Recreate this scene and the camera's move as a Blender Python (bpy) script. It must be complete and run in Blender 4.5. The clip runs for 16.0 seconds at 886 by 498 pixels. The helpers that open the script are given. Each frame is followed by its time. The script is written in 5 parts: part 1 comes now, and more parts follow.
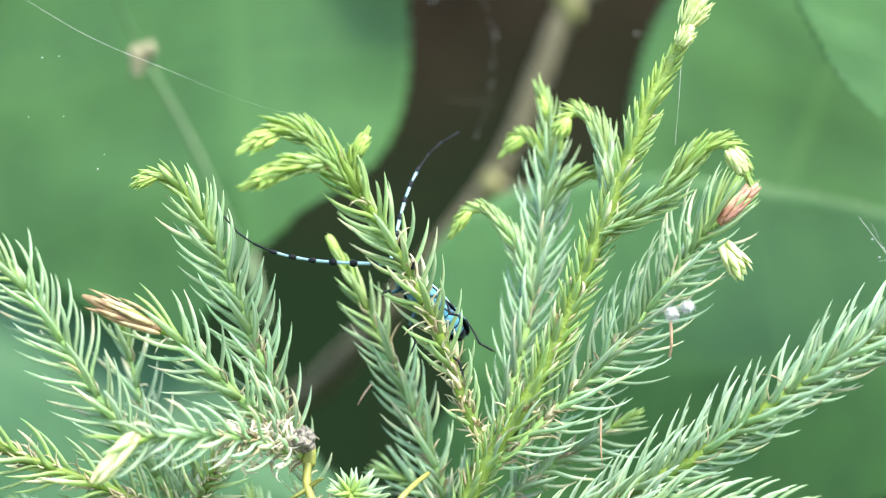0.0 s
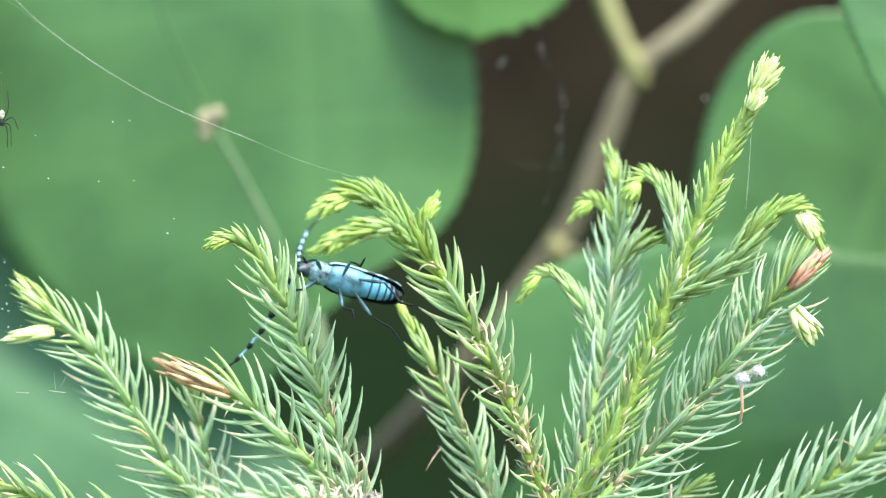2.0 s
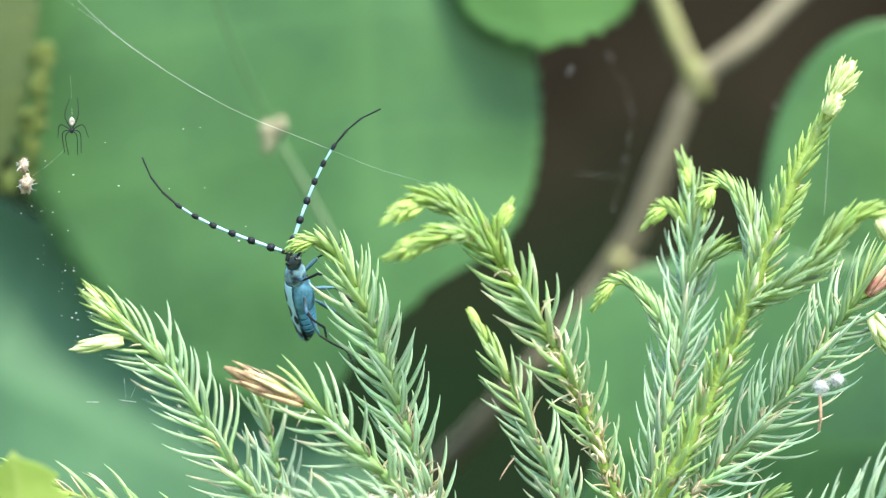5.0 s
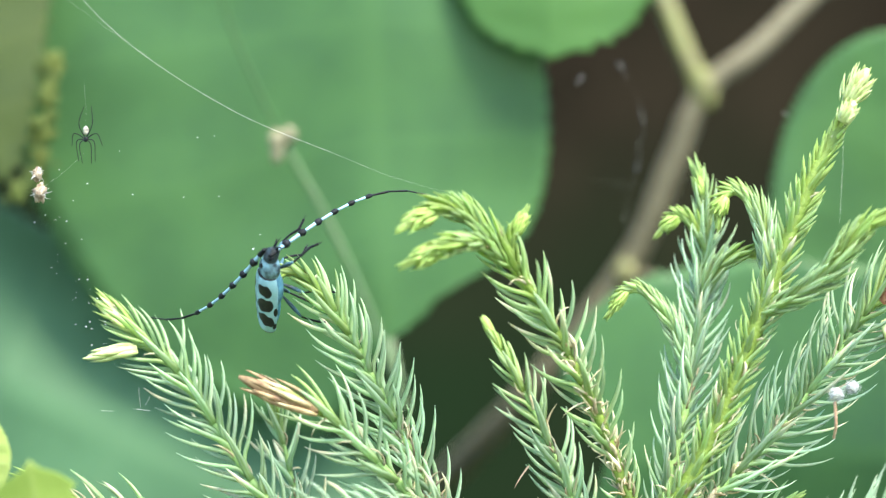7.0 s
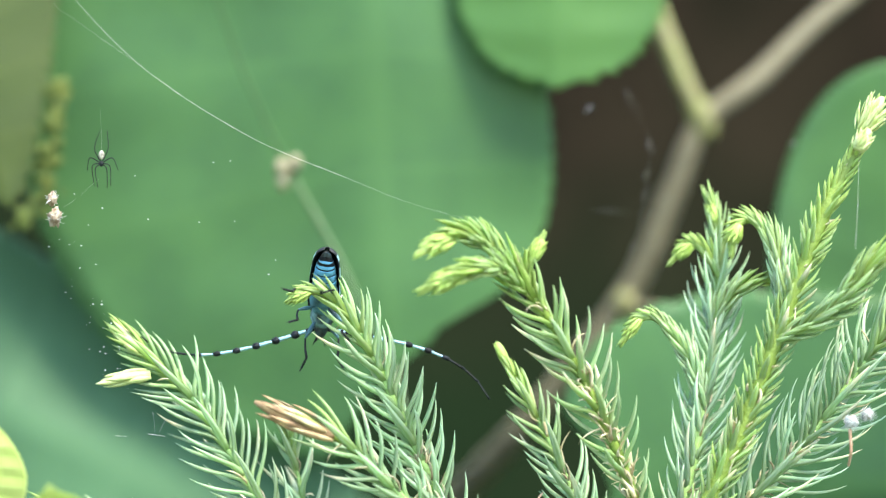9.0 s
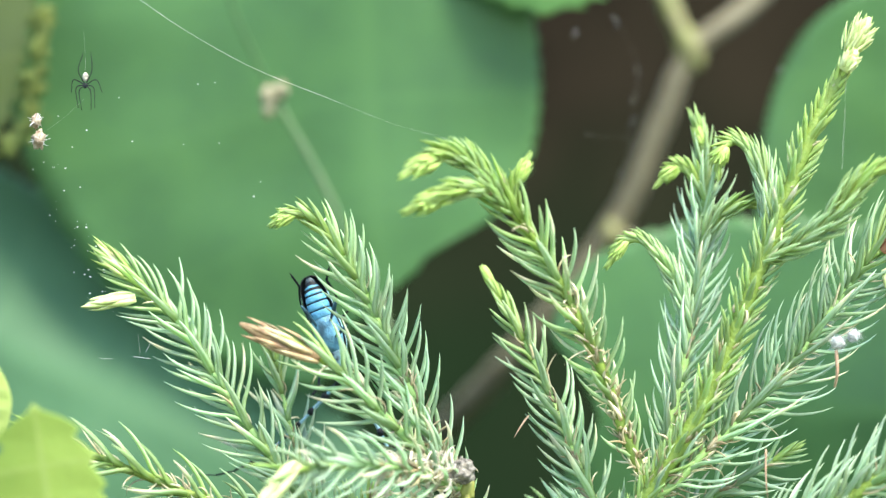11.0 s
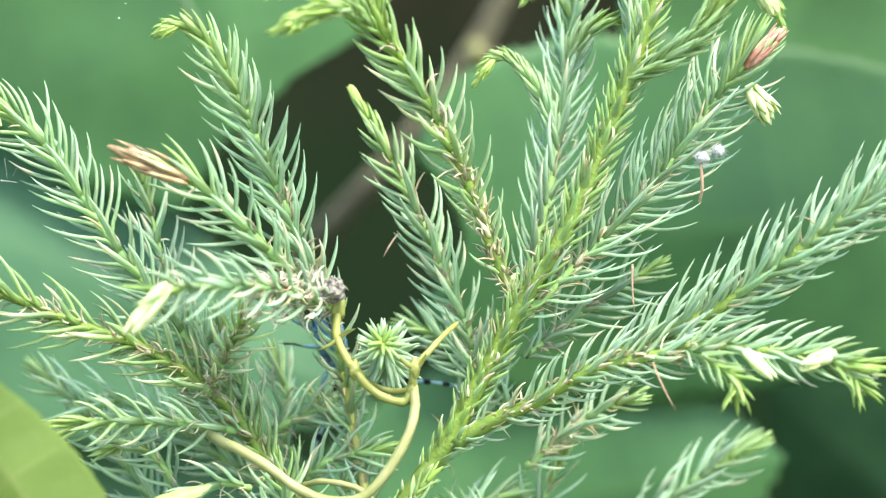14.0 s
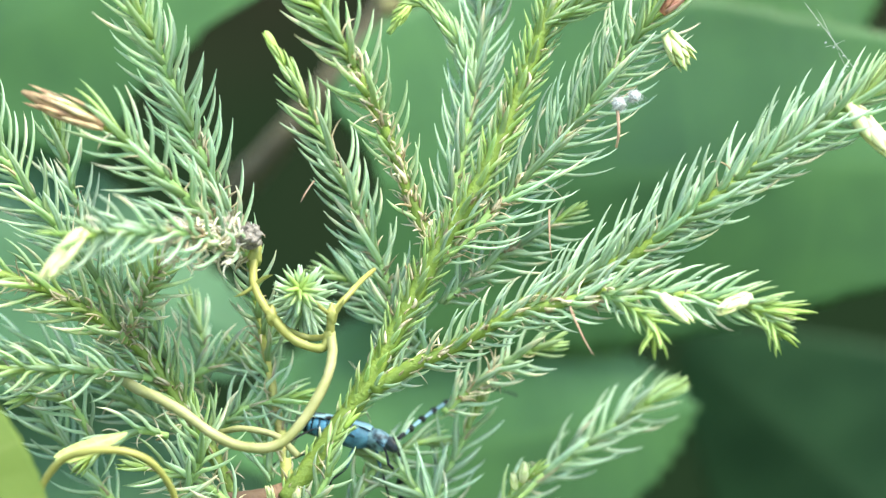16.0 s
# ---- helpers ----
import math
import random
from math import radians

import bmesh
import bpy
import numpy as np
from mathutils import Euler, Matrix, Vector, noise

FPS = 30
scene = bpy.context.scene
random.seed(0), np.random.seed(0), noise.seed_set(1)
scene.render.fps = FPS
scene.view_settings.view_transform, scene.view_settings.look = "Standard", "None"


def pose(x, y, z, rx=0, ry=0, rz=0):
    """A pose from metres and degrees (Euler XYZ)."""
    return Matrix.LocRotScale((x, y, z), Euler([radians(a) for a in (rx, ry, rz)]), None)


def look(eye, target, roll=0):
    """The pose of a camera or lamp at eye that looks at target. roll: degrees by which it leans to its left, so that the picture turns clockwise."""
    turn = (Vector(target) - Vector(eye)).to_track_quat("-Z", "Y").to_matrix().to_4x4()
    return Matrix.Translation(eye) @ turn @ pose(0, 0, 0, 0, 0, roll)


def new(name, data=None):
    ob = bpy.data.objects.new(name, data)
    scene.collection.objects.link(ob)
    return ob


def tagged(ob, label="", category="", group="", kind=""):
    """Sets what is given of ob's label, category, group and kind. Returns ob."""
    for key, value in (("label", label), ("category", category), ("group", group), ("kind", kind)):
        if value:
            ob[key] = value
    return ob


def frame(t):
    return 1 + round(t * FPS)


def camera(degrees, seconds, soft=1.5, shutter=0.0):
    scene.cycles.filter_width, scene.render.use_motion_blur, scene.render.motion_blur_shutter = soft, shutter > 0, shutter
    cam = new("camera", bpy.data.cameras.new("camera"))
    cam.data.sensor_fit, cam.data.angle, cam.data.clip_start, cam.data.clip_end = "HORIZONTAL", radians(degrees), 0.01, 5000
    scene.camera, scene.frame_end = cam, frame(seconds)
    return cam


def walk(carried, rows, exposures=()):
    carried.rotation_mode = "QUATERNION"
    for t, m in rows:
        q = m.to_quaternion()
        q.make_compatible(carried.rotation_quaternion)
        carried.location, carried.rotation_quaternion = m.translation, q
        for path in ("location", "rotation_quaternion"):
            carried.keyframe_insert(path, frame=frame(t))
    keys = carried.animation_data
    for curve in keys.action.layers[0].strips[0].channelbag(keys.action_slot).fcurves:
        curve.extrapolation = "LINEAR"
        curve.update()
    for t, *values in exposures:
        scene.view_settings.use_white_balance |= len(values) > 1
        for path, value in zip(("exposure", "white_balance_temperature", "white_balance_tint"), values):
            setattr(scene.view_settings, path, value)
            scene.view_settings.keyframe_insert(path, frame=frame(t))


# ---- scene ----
MM = 0.001
BASE = Vector((0, 0, 1.0))          # the middle of the twig, a metre above the ground


def aim(x, y, z, yaw, pitch, roll):
    """A camera pose: turn to the right, tilt up and lean, in degrees."""
    return pose(x, y, z, 90 + pitch, 0, -yaw) @ pose(0, 0, 0, 0, 0, roll)


cam = camera(20.0, 16.0, soft=1.2, shutter=0.0)
cam.data.dof.use_dof = True
cam.data.dof.focus_distance = 0.489
cam.data.dof.aperture_fstop = 7.2
walk(cam, [
    (0, aim(0.0255, -0.4939, 1.0127, -0.817, 0.114, 0.469)),
    (0.5, aim(0.0289, -0.4930, 1.0123, -1.489, 0.733, 0.444)),
    (1, aim(0.0255, -0.4931, 1.0135, -1.460, 1.027, 0.394)),
    (1.5, aim(0.0245, -0.4931, 1.0118, -1.796, 1.517, 0.487)),
    (2, aim(0.0228, -0.4931, 1.0125, -2.097, 1.592, 0.547)),
    (2.5, aim(0.0200, -0.4916, 1.0115, -2.252, 1.758, 0.614)),
    (3, aim(0.0208, -0.4902, 1.0096, -2.765, 2.006, 0.641)),
    (3.5, aim(0.0180, -0.4891, 1.0102, -2.781, 1.977, 0.519)),
    (4, aim(0.0179, -0.4886, 1.0094, -3.026, 2.115, 0.507)),
    (6.5, aim(0.0092, -0.4883, 1.0082, -2.483, 2.304, 0.312)),
    (7, aim(0.0099, -0.4883, 1.0078, -2.612, 2.498, 0.330)),
    (7.5, aim(0.0061, -0.4892, 1.0082, -2.223, 2.693, 0.325)),
    (8, aim(0.0055, -0.4884, 1.0073, -2.204, 3.049, 0.335)),
    (8.2, aim(0.0042, -0.4893, 1.0071, -2.095, 3.180, 0.393)),
    (10.3, aim(-0.0014, -0.4876, 0.9998, -1.607, 3.449, 0.457)),
    (10.5, aim(-0.0006, -0.4880, 0.9992, -1.645, 3.218, 0.351)),
    (11, aim(0.0010, -0.4870, 0.9999, -1.584, 2.252, 0.430)),
    (11.5, aim(0.0010, -0.4846, 1.0010, -1.151, 1.260, 0.031)),
    (12, aim(0.0016, -0.4887, 1.0000, -0.703, 0.574, 0.111)),
    (12.5, aim(0.0000, -0.4891, 1.0000, 0.000, 0.000, -0.000)),
    (13, aim(0.0013, -0.4900, 0.9997, 0.361, -0.480, -0.004)),
    (13.5, aim(-0.0005, -0.4894, 0.9994, 1.086, -1.070, -0.184)),
    (14, aim(-0.0008, -0.4888, 0.9993, 1.633, -1.792, -0.271)),
    (14.5, aim(-0.0009, -0.4891, 0.9994, 2.100, -2.364, -0.401)),
    (15, aim(-0.0022, -0.4903, 0.9994, 2.633, -2.562, -0.367)),
    (15.5, aim(-0.0021, -0.4899, 0.9988, 3.123, -2.667, -0.354)),
    (16, aim(-0.0026, -0.4883, 0.9950, 3.733, -2.531, -0.359)),
], exposures=[(0, 2.42, 6880, 6), (16, 2.42, 6880, 6)])

# ---- light ----
world = bpy.data.worlds.new("sky")
scene.world = world
world.use_nodes = True
sky = world.node_tree.nodes.new("ShaderNodeTexSky")
sky.sky_type = "NISHITA"
sky.sun_disc = False
sky.sun_elevation = radians(58)
sky.sun_rotation = radians(142)
back = world.node_tree.nodes["Background"]
world.node_tree.links.new(sky.outputs[0], back.inputs["Color"])
back.inputs["Strength"].default_value = 0.135
sun = new("sun", bpy.data.lights.new("sun", "SUN"))
sun.data.energy = 2.2
sun.data.angle = radians(24)
sun.data.color = (1.0, 0.93, 0.80)
sun.matrix_basis = look((0.75, -0.85, 3.0), (0, 0.1, 1.0))


# ---- materials ----
def material(name, colour, rough=0.5, spots=None, scale=200.0, bump=0.0, bump_scale=600.0, translucent=0.0,
             spec=0.5, random=0.0, coat=0.0, detail=3.0):
    """A surface with mottling between two colours, relief and, for leaves, light that shines through."""
    m = bpy.data.materials.new(name)
    m.use_nodes = True
    nt = m.node_tree
    p = nt.nodes["Principled BSDF"]
    p.inputs["Roughness"].default_value = rough
    p.inputs["Specular IOR Level"].default_value = spec
    p.inputs["Coat Weight"].default_value = coat
    geo = nt.nodes.new("ShaderNodeTexCoord")
    tex = nt.nodes.new("ShaderNodeTexNoise")
    tex.inputs["Scale"].default_value = scale
    tex.inputs["Detail"].default_value = detail
    nt.links.new(geo.outputs["Object"], tex.inputs["Vector"])
    ramp = nt.nodes.new("ShaderNodeValToRGB")
    ramp.color_ramp.elements[0].position, ramp.color_ramp.elements[1].position = 0.32, 0.68
    ramp.color_ramp.elements[0].color = (*colour, 1)
    ramp.color_ramp.elements[1].color = (*(spots or colour), 1)
    nt.links.new(tex.outputs["Fac"], ramp.inputs["Fac"])
    out = ramp.outputs["Color"]
    if random:
        info = nt.nodes.new("ShaderNodeNewGeometry")
        ob = nt.nodes.new("ShaderNodeObjectInfo")
        add = nt.nodes.new("ShaderNodeMath")
        add.operation = "ADD"
        nt.links.new(info.outputs["Random Per Island"], add.inputs[0])
        nt.links.new(ob.outputs["Random"], add.inputs[1])
        frac = nt.nodes.new("ShaderNodeMath")
        frac.operation = "FRACT"
        nt.links.new(add.outputs[0], frac.inputs[0])
        span = nt.nodes.new("ShaderNodeMapRange")
        span.inputs["To Min"].default_value, span.inputs["To Max"].default_value = 1 - random, 1 + random
        nt.links.new(frac.outputs[0], span.inputs["Value"])
        hsv = nt.nodes.new("ShaderNodeHueSaturation")
        nt.links.new(span.outputs["Result"], hsv.inputs["Value"])
        nt.links.new(out, hsv.inputs["Color"])
        out = hsv.outputs["Color"]
    nt.links.new(out, p.inputs["Base Color"])
    if bump:
        fine = nt.nodes.new("ShaderNodeTexNoise")
        fine.inputs["Scale"].default_value = bump_scale
        nt.links.new(geo.outputs["Object"], fine.inputs["Vector"])
        relief = nt.nodes.new("ShaderNodeBump")
        relief.inputs["Strength"].default_value = bump
        relief.inputs["Distance"].default_value = 0.0005
        nt.links.new(fine.outputs["Fac"], relief.inputs["Height"])
        nt.links.new(relief.outputs["Normal"], p.inputs["Normal"])
    if translucent:
        thin = nt.nodes.new("ShaderNodeBsdfTranslucent")
        nt.links.new(out, thin.inputs["Color"])
        mix = nt.nodes.new("ShaderNodeMixShader")
        mix.inputs["Fac"].default_value = translucent
        nt.links.new(p.outputs[0], mix.inputs[1])
        nt.links.new(thin.outputs[0], mix.inputs[2])
        nt.links.new(mix.outputs[0], nt.nodes["Material Output"].inputs["Surface"])
    return m


def toned(name, young, old, tip, rough=0.55, translucent=0.4):
    """Needles: 'tone' runs from young to old, 'along' from the needle's foot to its point."""
    m = material(name, old, rough, tuple(c * 0.8 for c in old), 900.0, 0.15, 2500.0, translucent, 0.5, 0.22)
    nt = m.node_tree
    ramp = [n for n in nt.nodes if n.type == "VALTORGB"][0]
    hsv = [n for n in nt.nodes if n.type == "HUE_SAT"][0]
    tone = nt.nodes.new("ShaderNodeAttribute")
    tone.attribute_name = "tone"
    along = nt.nodes.new("ShaderNodeAttribute")
    along.attribute_name = "along"
    a = nt.nodes.new("ShaderNodeMixRGB")
    a.inputs["Color2"].default_value = (*young, 1)
    nt.links.new(tone.outputs["Fac"], a.inputs["Fac"])
    nt.links.new(ramp.outputs["Color"], a.inputs["Color1"])
    b = nt.nodes.new("ShaderNodeMixRGB")
    b.inputs["Color2"].default_value = (*tip, 1)
    nt.links.new(along.outputs["Fac"], b.inputs["Fac"])
    nt.links.new(a.outputs["Color"], b.inputs["Color1"])
    wither = nt.nodes.new("ShaderNodeAttribute")
    wither.attribute_name = "wither"
    c = nt.nodes.new("ShaderNodeMixRGB")
    c.inputs["Color2"].default_value = (0.68, 0.67, 0.50, 1)
    nt.links.new(wither.outputs["Fac"], c.inputs["Fac"])
    nt.links.new(b.outputs["Color"], c.inputs["Color1"])
    nt.links.new(c.outputs["Color"], hsv.inputs["Color"])
    return m


NEEDLE = toned("cedar needle", (0.30, 0.45, 0.085), (0.275, 0.475, 0.285), (0.77, 0.90, 0.765), rough=0.45, translucent=0.46)
NEEDLE_DRY = material("dry needle", (0.74, 0.72, 0.55), 0.65, (0.36, 0.29, 0.17), 300, 0.2, 2000, 0.35, 0.3, 0.35)
AXIS = material("green twig bark", (0.27, 0.41, 0.13), 0.5, (0.20, 0.34, 0.12), 350, 0.4, 1500, 0.0, 0.4)
AXIS_YELLOW = material("yellow-green stem bark", (0.17, 0.25, 0.045), 0.5, (0.12, 0.19, 0.036), 350, 0.5, 1500, 0.0, 0.4)
AXIS_OLD = material("ageing twig bark", (0.36, 0.42, 0.10), 0.55, (0.38, 0.32, 0.13), 260, 0.5, 1500, 0.0, 0.4)
TRUNK = material("brown stem bark", (0.16, 0.10, 0.06), 0.8, (0.10, 0.07, 0.05), 120, 0.8, 700)
BUD = material("pale bud scale", (0.74, 0.78, 0.48), 0.45, (0.62, 0.71, 0.33), 700, 0.2, 1500, 0.3, 0.5, 0.15)
BUD_LIME = material("pale lime bud scale", (0.52, 0.64, 0.25), 0.45, (0.66, 0.73, 0.40), 500, 0.2, 1500, 0.3, 0.45, 0.15)
BUD_GREEN = material("fresh green bud scale", (0.42, 0.57, 0.17), 0.45, (0.33, 0.50, 0.11), 700, 0.2, 1500, 0.25, 0.4, 0.18)
BUD_BROWN = material("withered bud scale", (0.15, 0.085, 0.05), 0.6, (0.38, 0.28, 0.16), 420, 0.4, 1500, 0.1, 0.3, 0.35)
BUD_STRAW = material("straw-coloured bud scale", (0.50, 0.45, 0.28), 0.6, (0.26, 0.18, 0.10), 420, 0.4, 1500, 0.15, 0.3, 0.35)
BUD_RED = material("reddened bud scale", (0.42, 0.15, 0.12), 0.5, (0.58, 0.33, 0.26), 420, 0.3, 1500, 0.1, 0.4, 0.3)
GALL = material("grey dried knot", (0.03, 0.027, 0.024), 0.6, (0.30, 0.28, 0.25), 1100, 0.8, 1800, 0.0, 0.3, 0.4)
VINE = material("ochre vine stem", (0.28, 0.275, 0.070), 0.5, (0.20, 0.225, 0.060), 180, 0.3, 900, 0.1)
VINE_OLD = material("beige vine stem", (0.27, 0.275, 0.125), 0.55, (0.20, 0.215, 0.075), 180, 0.3, 900, 0.05)
WOOL = material("white wool", (0.66, 0.69, 0.70), 0.9, (0.52, 0.56, 0.58), 900, 0.5, 3000, 0.4, 0.2)
SILK = material("spider silk", (0.80, 0.82, 0.80), 0.35, (0.70, 0.72, 0.70), 900, 0.0, 3000, 0.4, 0.6)
SCAR = material("pinkish-beige leaf scar", (0.23, 0.19, 0.13), 0.8, (0.15, 0.16, 0.10), 300, 0.4, 1200)
HUSK_DARK = material("dark brown insect husk", (0.15, 0.10, 0.065), 0.7, (0.42, 0.36, 0.28), 900, 0.5, 2000)
HUSK = material("brown husk", (0.34, 0.19, 0.13), 0.7, (0.46, 0.32, 0.22), 700, 0.5, 2000)


# ---- building ----
def part(name, data, mat, parent, label="", at=None):
    """Links a mesh as one object under a thing or under a part."""
    ob = new(name, data)
    data.materials.clear()
    for m in mat if isinstance(mat, (list, tuple)) else [mat]:
        data.materials.append(m)
    ob.parent = parent
    if at is not None:
        ob.matrix_basis = at if isinstance(at, Matrix) else Matrix.Translation(at)
    return tagged(ob, label)


def thing(name, at, label, category, group="", kind=""):
    ob = new(name)
    ob.empty_display_size = 0.005
    ob.matrix_basis = at if isinstance(at, Matrix) else Matrix.Translation(at)
    return tagged(ob, label, category, group, kind)


def mesh(name, verts, faces, smooth=True, layers=None, slots=None):
    me = bpy.data.meshes.new(name)
    me.from_pydata([tuple(v) for v in verts], [], faces)
    me.polygons.foreach_set("use_smooth", [smooth] * len(me.polygons))
    for key, values in (layers or {}).items():
        me.attributes.new(key, "FLOAT", "POINT").data.foreach_set("value", values)
    if slots:
        me.polygons.foreach_set("material_index", slots)
    me.update()
    return me


def spline(points, steps):
    """A smooth line through a few places (Catmull-Rom)."""
    p = [Vector(q) for q in points]
    p = [p[0] * 2 - p[1]] + p + [p[-1] * 2 - p[-2]]
    out = []
    for i in range(1, len(p) - 2):
        for k in range(steps):
            t = k / steps
            a, b, c, d = p[i - 1], p[i], p[i + 1], p[i + 2]
            out.append(0.5 * ((2 * b) + (c - a) * t + (2 * a - 5 * b + 4 * c - d) * t * t + (3 * b - a - 3 * c + d) * t ** 3))
    return out + [p[-2]]


def frames_along(line):
    """A tangent and two cross directions at each place of a line, without twist."""
    out, side = [], None
    for i, p in enumerate(line):
        t = (line[min(i + 1, len(line) - 1)] - line[max(i - 1, 0)]).normalized()
        if side is None:
            side = t.orthogonal().normalized()
        side = (side - t * side.dot(t)).normalized()
        out.append((p, t, side, t.cross(side)))
    return out


def tube(line, radius, sides=8, rough=0.0, rnd=None, flat=1.0):
    """Verts and faces of a closed, tapered tube; radius is a function of 0..1."""
    verts, faces = [], []
    fr = frames_along(line)
    n = len(fr)
    for i, (p, t, a, b) in enumerate(fr):
        r = radius(i / (n - 1))
        for k in range(sides):
            w = 2 * math.pi * k / sides
            s = r * (1 + (rnd.uniform(-rough, rough) if rough else 0))
            verts.append(p + a * math.cos(w) * s + b * math.sin(w) * s * flat)
    for i in range(n - 1):
        for k in range(sides):
            j = (k + 1) % sides
            faces.append((i * sides + k, i * sides + j, (i + 1) * sides + j, (i + 1) * sides + k))
    faces.append(tuple(reversed(range(sides))))
    faces.append(tuple((n - 1) * sides + k for k in range(sides)))
    return verts, faces


def join(parts):
    verts, faces = [], []
    for v, f in parts:
        o = len(verts)
        verts.extend(v)
        faces.extend(tuple(i + o for i in q) for q in f)
    return verts, faces


NSEG = 8
RING = ((0.58, 0.0), (0.32, 0.28), (0.0, 0.38), (-0.32, 0.28), (-0.58, 0.0), (0.0, -0.34))
STRIPE = (0.55, 1.0, 0.1, 1.0, 0.55, 0.5)       # pale bands beside the keel


def needle_shape(foot, axis, out, length, width, lean, bend, rnd, lift=0.0, curl=0.0, clasp=0.0):
    """A keeled awl-shaped needle. It clasps the twig for a stretch, leaves it at 'lean' degrees and bows in by 'bend' degrees."""
    side = axis.cross(out).normalized()
    verts, p = [], foot - axis * clasp * 0.8
    whole = length + clasp
    k0 = clasp / whole
    m = len(RING)
    for i in range(NSEG + 1):
        u = i / NSEG
        v = max(0.0, (u - k0) / (1 - k0))
        rise = 1.0 if not clasp else min(1.0, u / (k0 + 0.12)) ** 1.6
        a = radians(lean * rise - bend * v ** 1.5)
        d = axis * math.cos(a) + out * math.sin(a) + side * curl * v
        d = (d + Vector((0, 0, lift * v))).normalized()
        if i:
            p = p + d * (whole / NSEG)
        s = side - d * side.dot(d)
        s.normalize()
        k = d.cross(s)
        w = width * max(0.07, (1.0 - 0.35 * v) * (1 - max(0.0, (v - 0.5) / 0.5) ** 2.2))
        if clasp and u < k0:
            w *= 0.85 + 0.25 * u / k0
        verts += [p + s * w * x - k * w * y for x, y in RING]
    faces = []
    for i in range(NSEG):
        for k in range(m):
            j = (k + 1) % m
            faces.append((i * m + k, (i + 1) * m + k, (i + 1) * m + j, i * m + j))
    faces.append(tuple(range(m)))
    faces.append(tuple(reversed([NSEG * m + k for k in range(m)])))
    return verts, faces


def shoot(parent, points, length=10.5, gap=0.72, lean=48, bend=26, thick=1.0, young=0.25, dry=0.06, tip=22, lift=0.0,
          bare=0.0, seed=1, single=False, old=False, tiplen=0.35, name="shoot", width=1.0, dry_foot=0.5, closed=1.45, flat=0.62, bark=None, clasp=2.6, comb=0.0, flakes=None, foot_len=1.0, taper=0.62):
    """A twig through a few places in mm, with its needles in a spiral. The last 'tip' mm carry short, young, closed needles."""
    rnd = random.Random(seed)
    gap *= 0.90 if gap > 0.6 else 0.98
    pts = [Vector(q) * MM for q in points]
    line = [q - pts[0] for q in spline(pts, 10)]
    total = sum((line[i + 1] - line[i]).length for i in range(len(line) - 1))
    v, f = tube(line, lambda u: MM * thick * (0.95 - taper * u ** 1.2), 8, 0.10, rnd)
    axis_ob = part(name, mesh("twig", v, f), bark or (AXIS_OLD if old else AXIS), parent, at=Vector(points[0]) * MM + BASE)
    fr = frames_along(line)
    dist, cum = 0.0, [0.0]
    for i in range(len(line) - 1):
        dist += (line[i + 1] - line[i]).length
        cum.append(dist)
    green, brown = [], []
    tones, alongs, withers = [], [], []
    s, turn, seg, count = bare * total, rnd.uniform(0, 6.28), 0, 0
    while s < total:
        while seg < len(cum) - 2 and cum[seg + 1] < s:
            seg += 1
        u = s / total
        w = (s - cum[seg]) / max(1e-9, cum[seg + 1] - cum[seg])
        p = fr[seg][0].lerp(fr[seg + 1][0], w)
        t = fr[seg][1].lerp(fr[seg + 1][1], w).normalized()
        a = fr[seg][2]
        a = (a - t * a.dot(t)).normalized()
        b = t.cross(a)
        turn += 2.39996 + rnd.uniform(-0.18, 0.18)
        out = a * math.cos(turn) + b * math.sin(turn)
        out = Vector((out.x, out.y * flat, out.z))
        out = (out - t * out.dot(t)).normalized()
        left = (total - s) / (tip * MM)
        k = min(1.0, tiplen + (1 - tiplen) * left) if left < 1 else 1.0
        k *= 1.0 - 0.35 * max(0.0, 1 - u / 0.18)
        k *= (1.0 - comb * max(0.0, -out.z)) * (foot_len + (1 - foot_len) * min(1.0, u / 0.5))
        fresh = min(1.0, max(0.0, 1.15 - left)) if left < 1.15 else 0.0
        ln = MM * length * k * rnd.uniform(0.86, 1.12)
        opened = 1.0 if left > 1 else 1 - closed * (1 - left) * 0.55
        le = (lean + rnd.uniform(-7, 7)) * opened
        be = (bend + rnd.uniform(-9, 12)) * opened
        foot = p + out * MM * thick * (0.75 - 0.5 * u) * 0.8
        withered = rnd.random() < dry + dry_foot * max(0.0, 1 - u / 0.34) * (0.25 + dry * 4)
        if withered:
            vf = needle_shape(foot, t, out, ln * rnd.uniform(0.3, 0.75), MM * 0.55 * width, le * 0.7 + rnd.uniform(-15, 45), rnd.uniform(-90, 110), rnd,
                              lift * 0.5, rnd.uniform(-0.9, 0.9))
            brown.append(vf)
        else:
            vf = needle_shape(foot, t, out, ln, MM * 1.27 * width * (0.66 + 0.34 * k), le, be, rnd, lift, rnd.uniform(-0.12, 0.12), MM * clasp * k)
            green.append(vf)
            tone = min(1.0, max(0.0, young + 0.75 * fresh + rnd.uniform(-0.12, 0.12)))
            pale = rnd.uniform(0.55, 1.0) * (1 - 0.8 * tone)
            brittle = rnd.uniform(0.6, 1.0) if rnd.random() < 1.6 * dry and left > 1 else 0.0
            for i in range(NSEG + 1):
                withers += [brittle * max(0.0, min(1.0, (i / NSEG - 0.55) / 0.2))] * len(RING)
                tones += [min(1.0, tone + 0.36 * max(0.0, 1 - 2.0 * i / NSEG))] * len(RING)
                alongs += [pale * (0.25 + 0.75 * (i / NSEG) ** 0.7) * q for q in STRIPE]
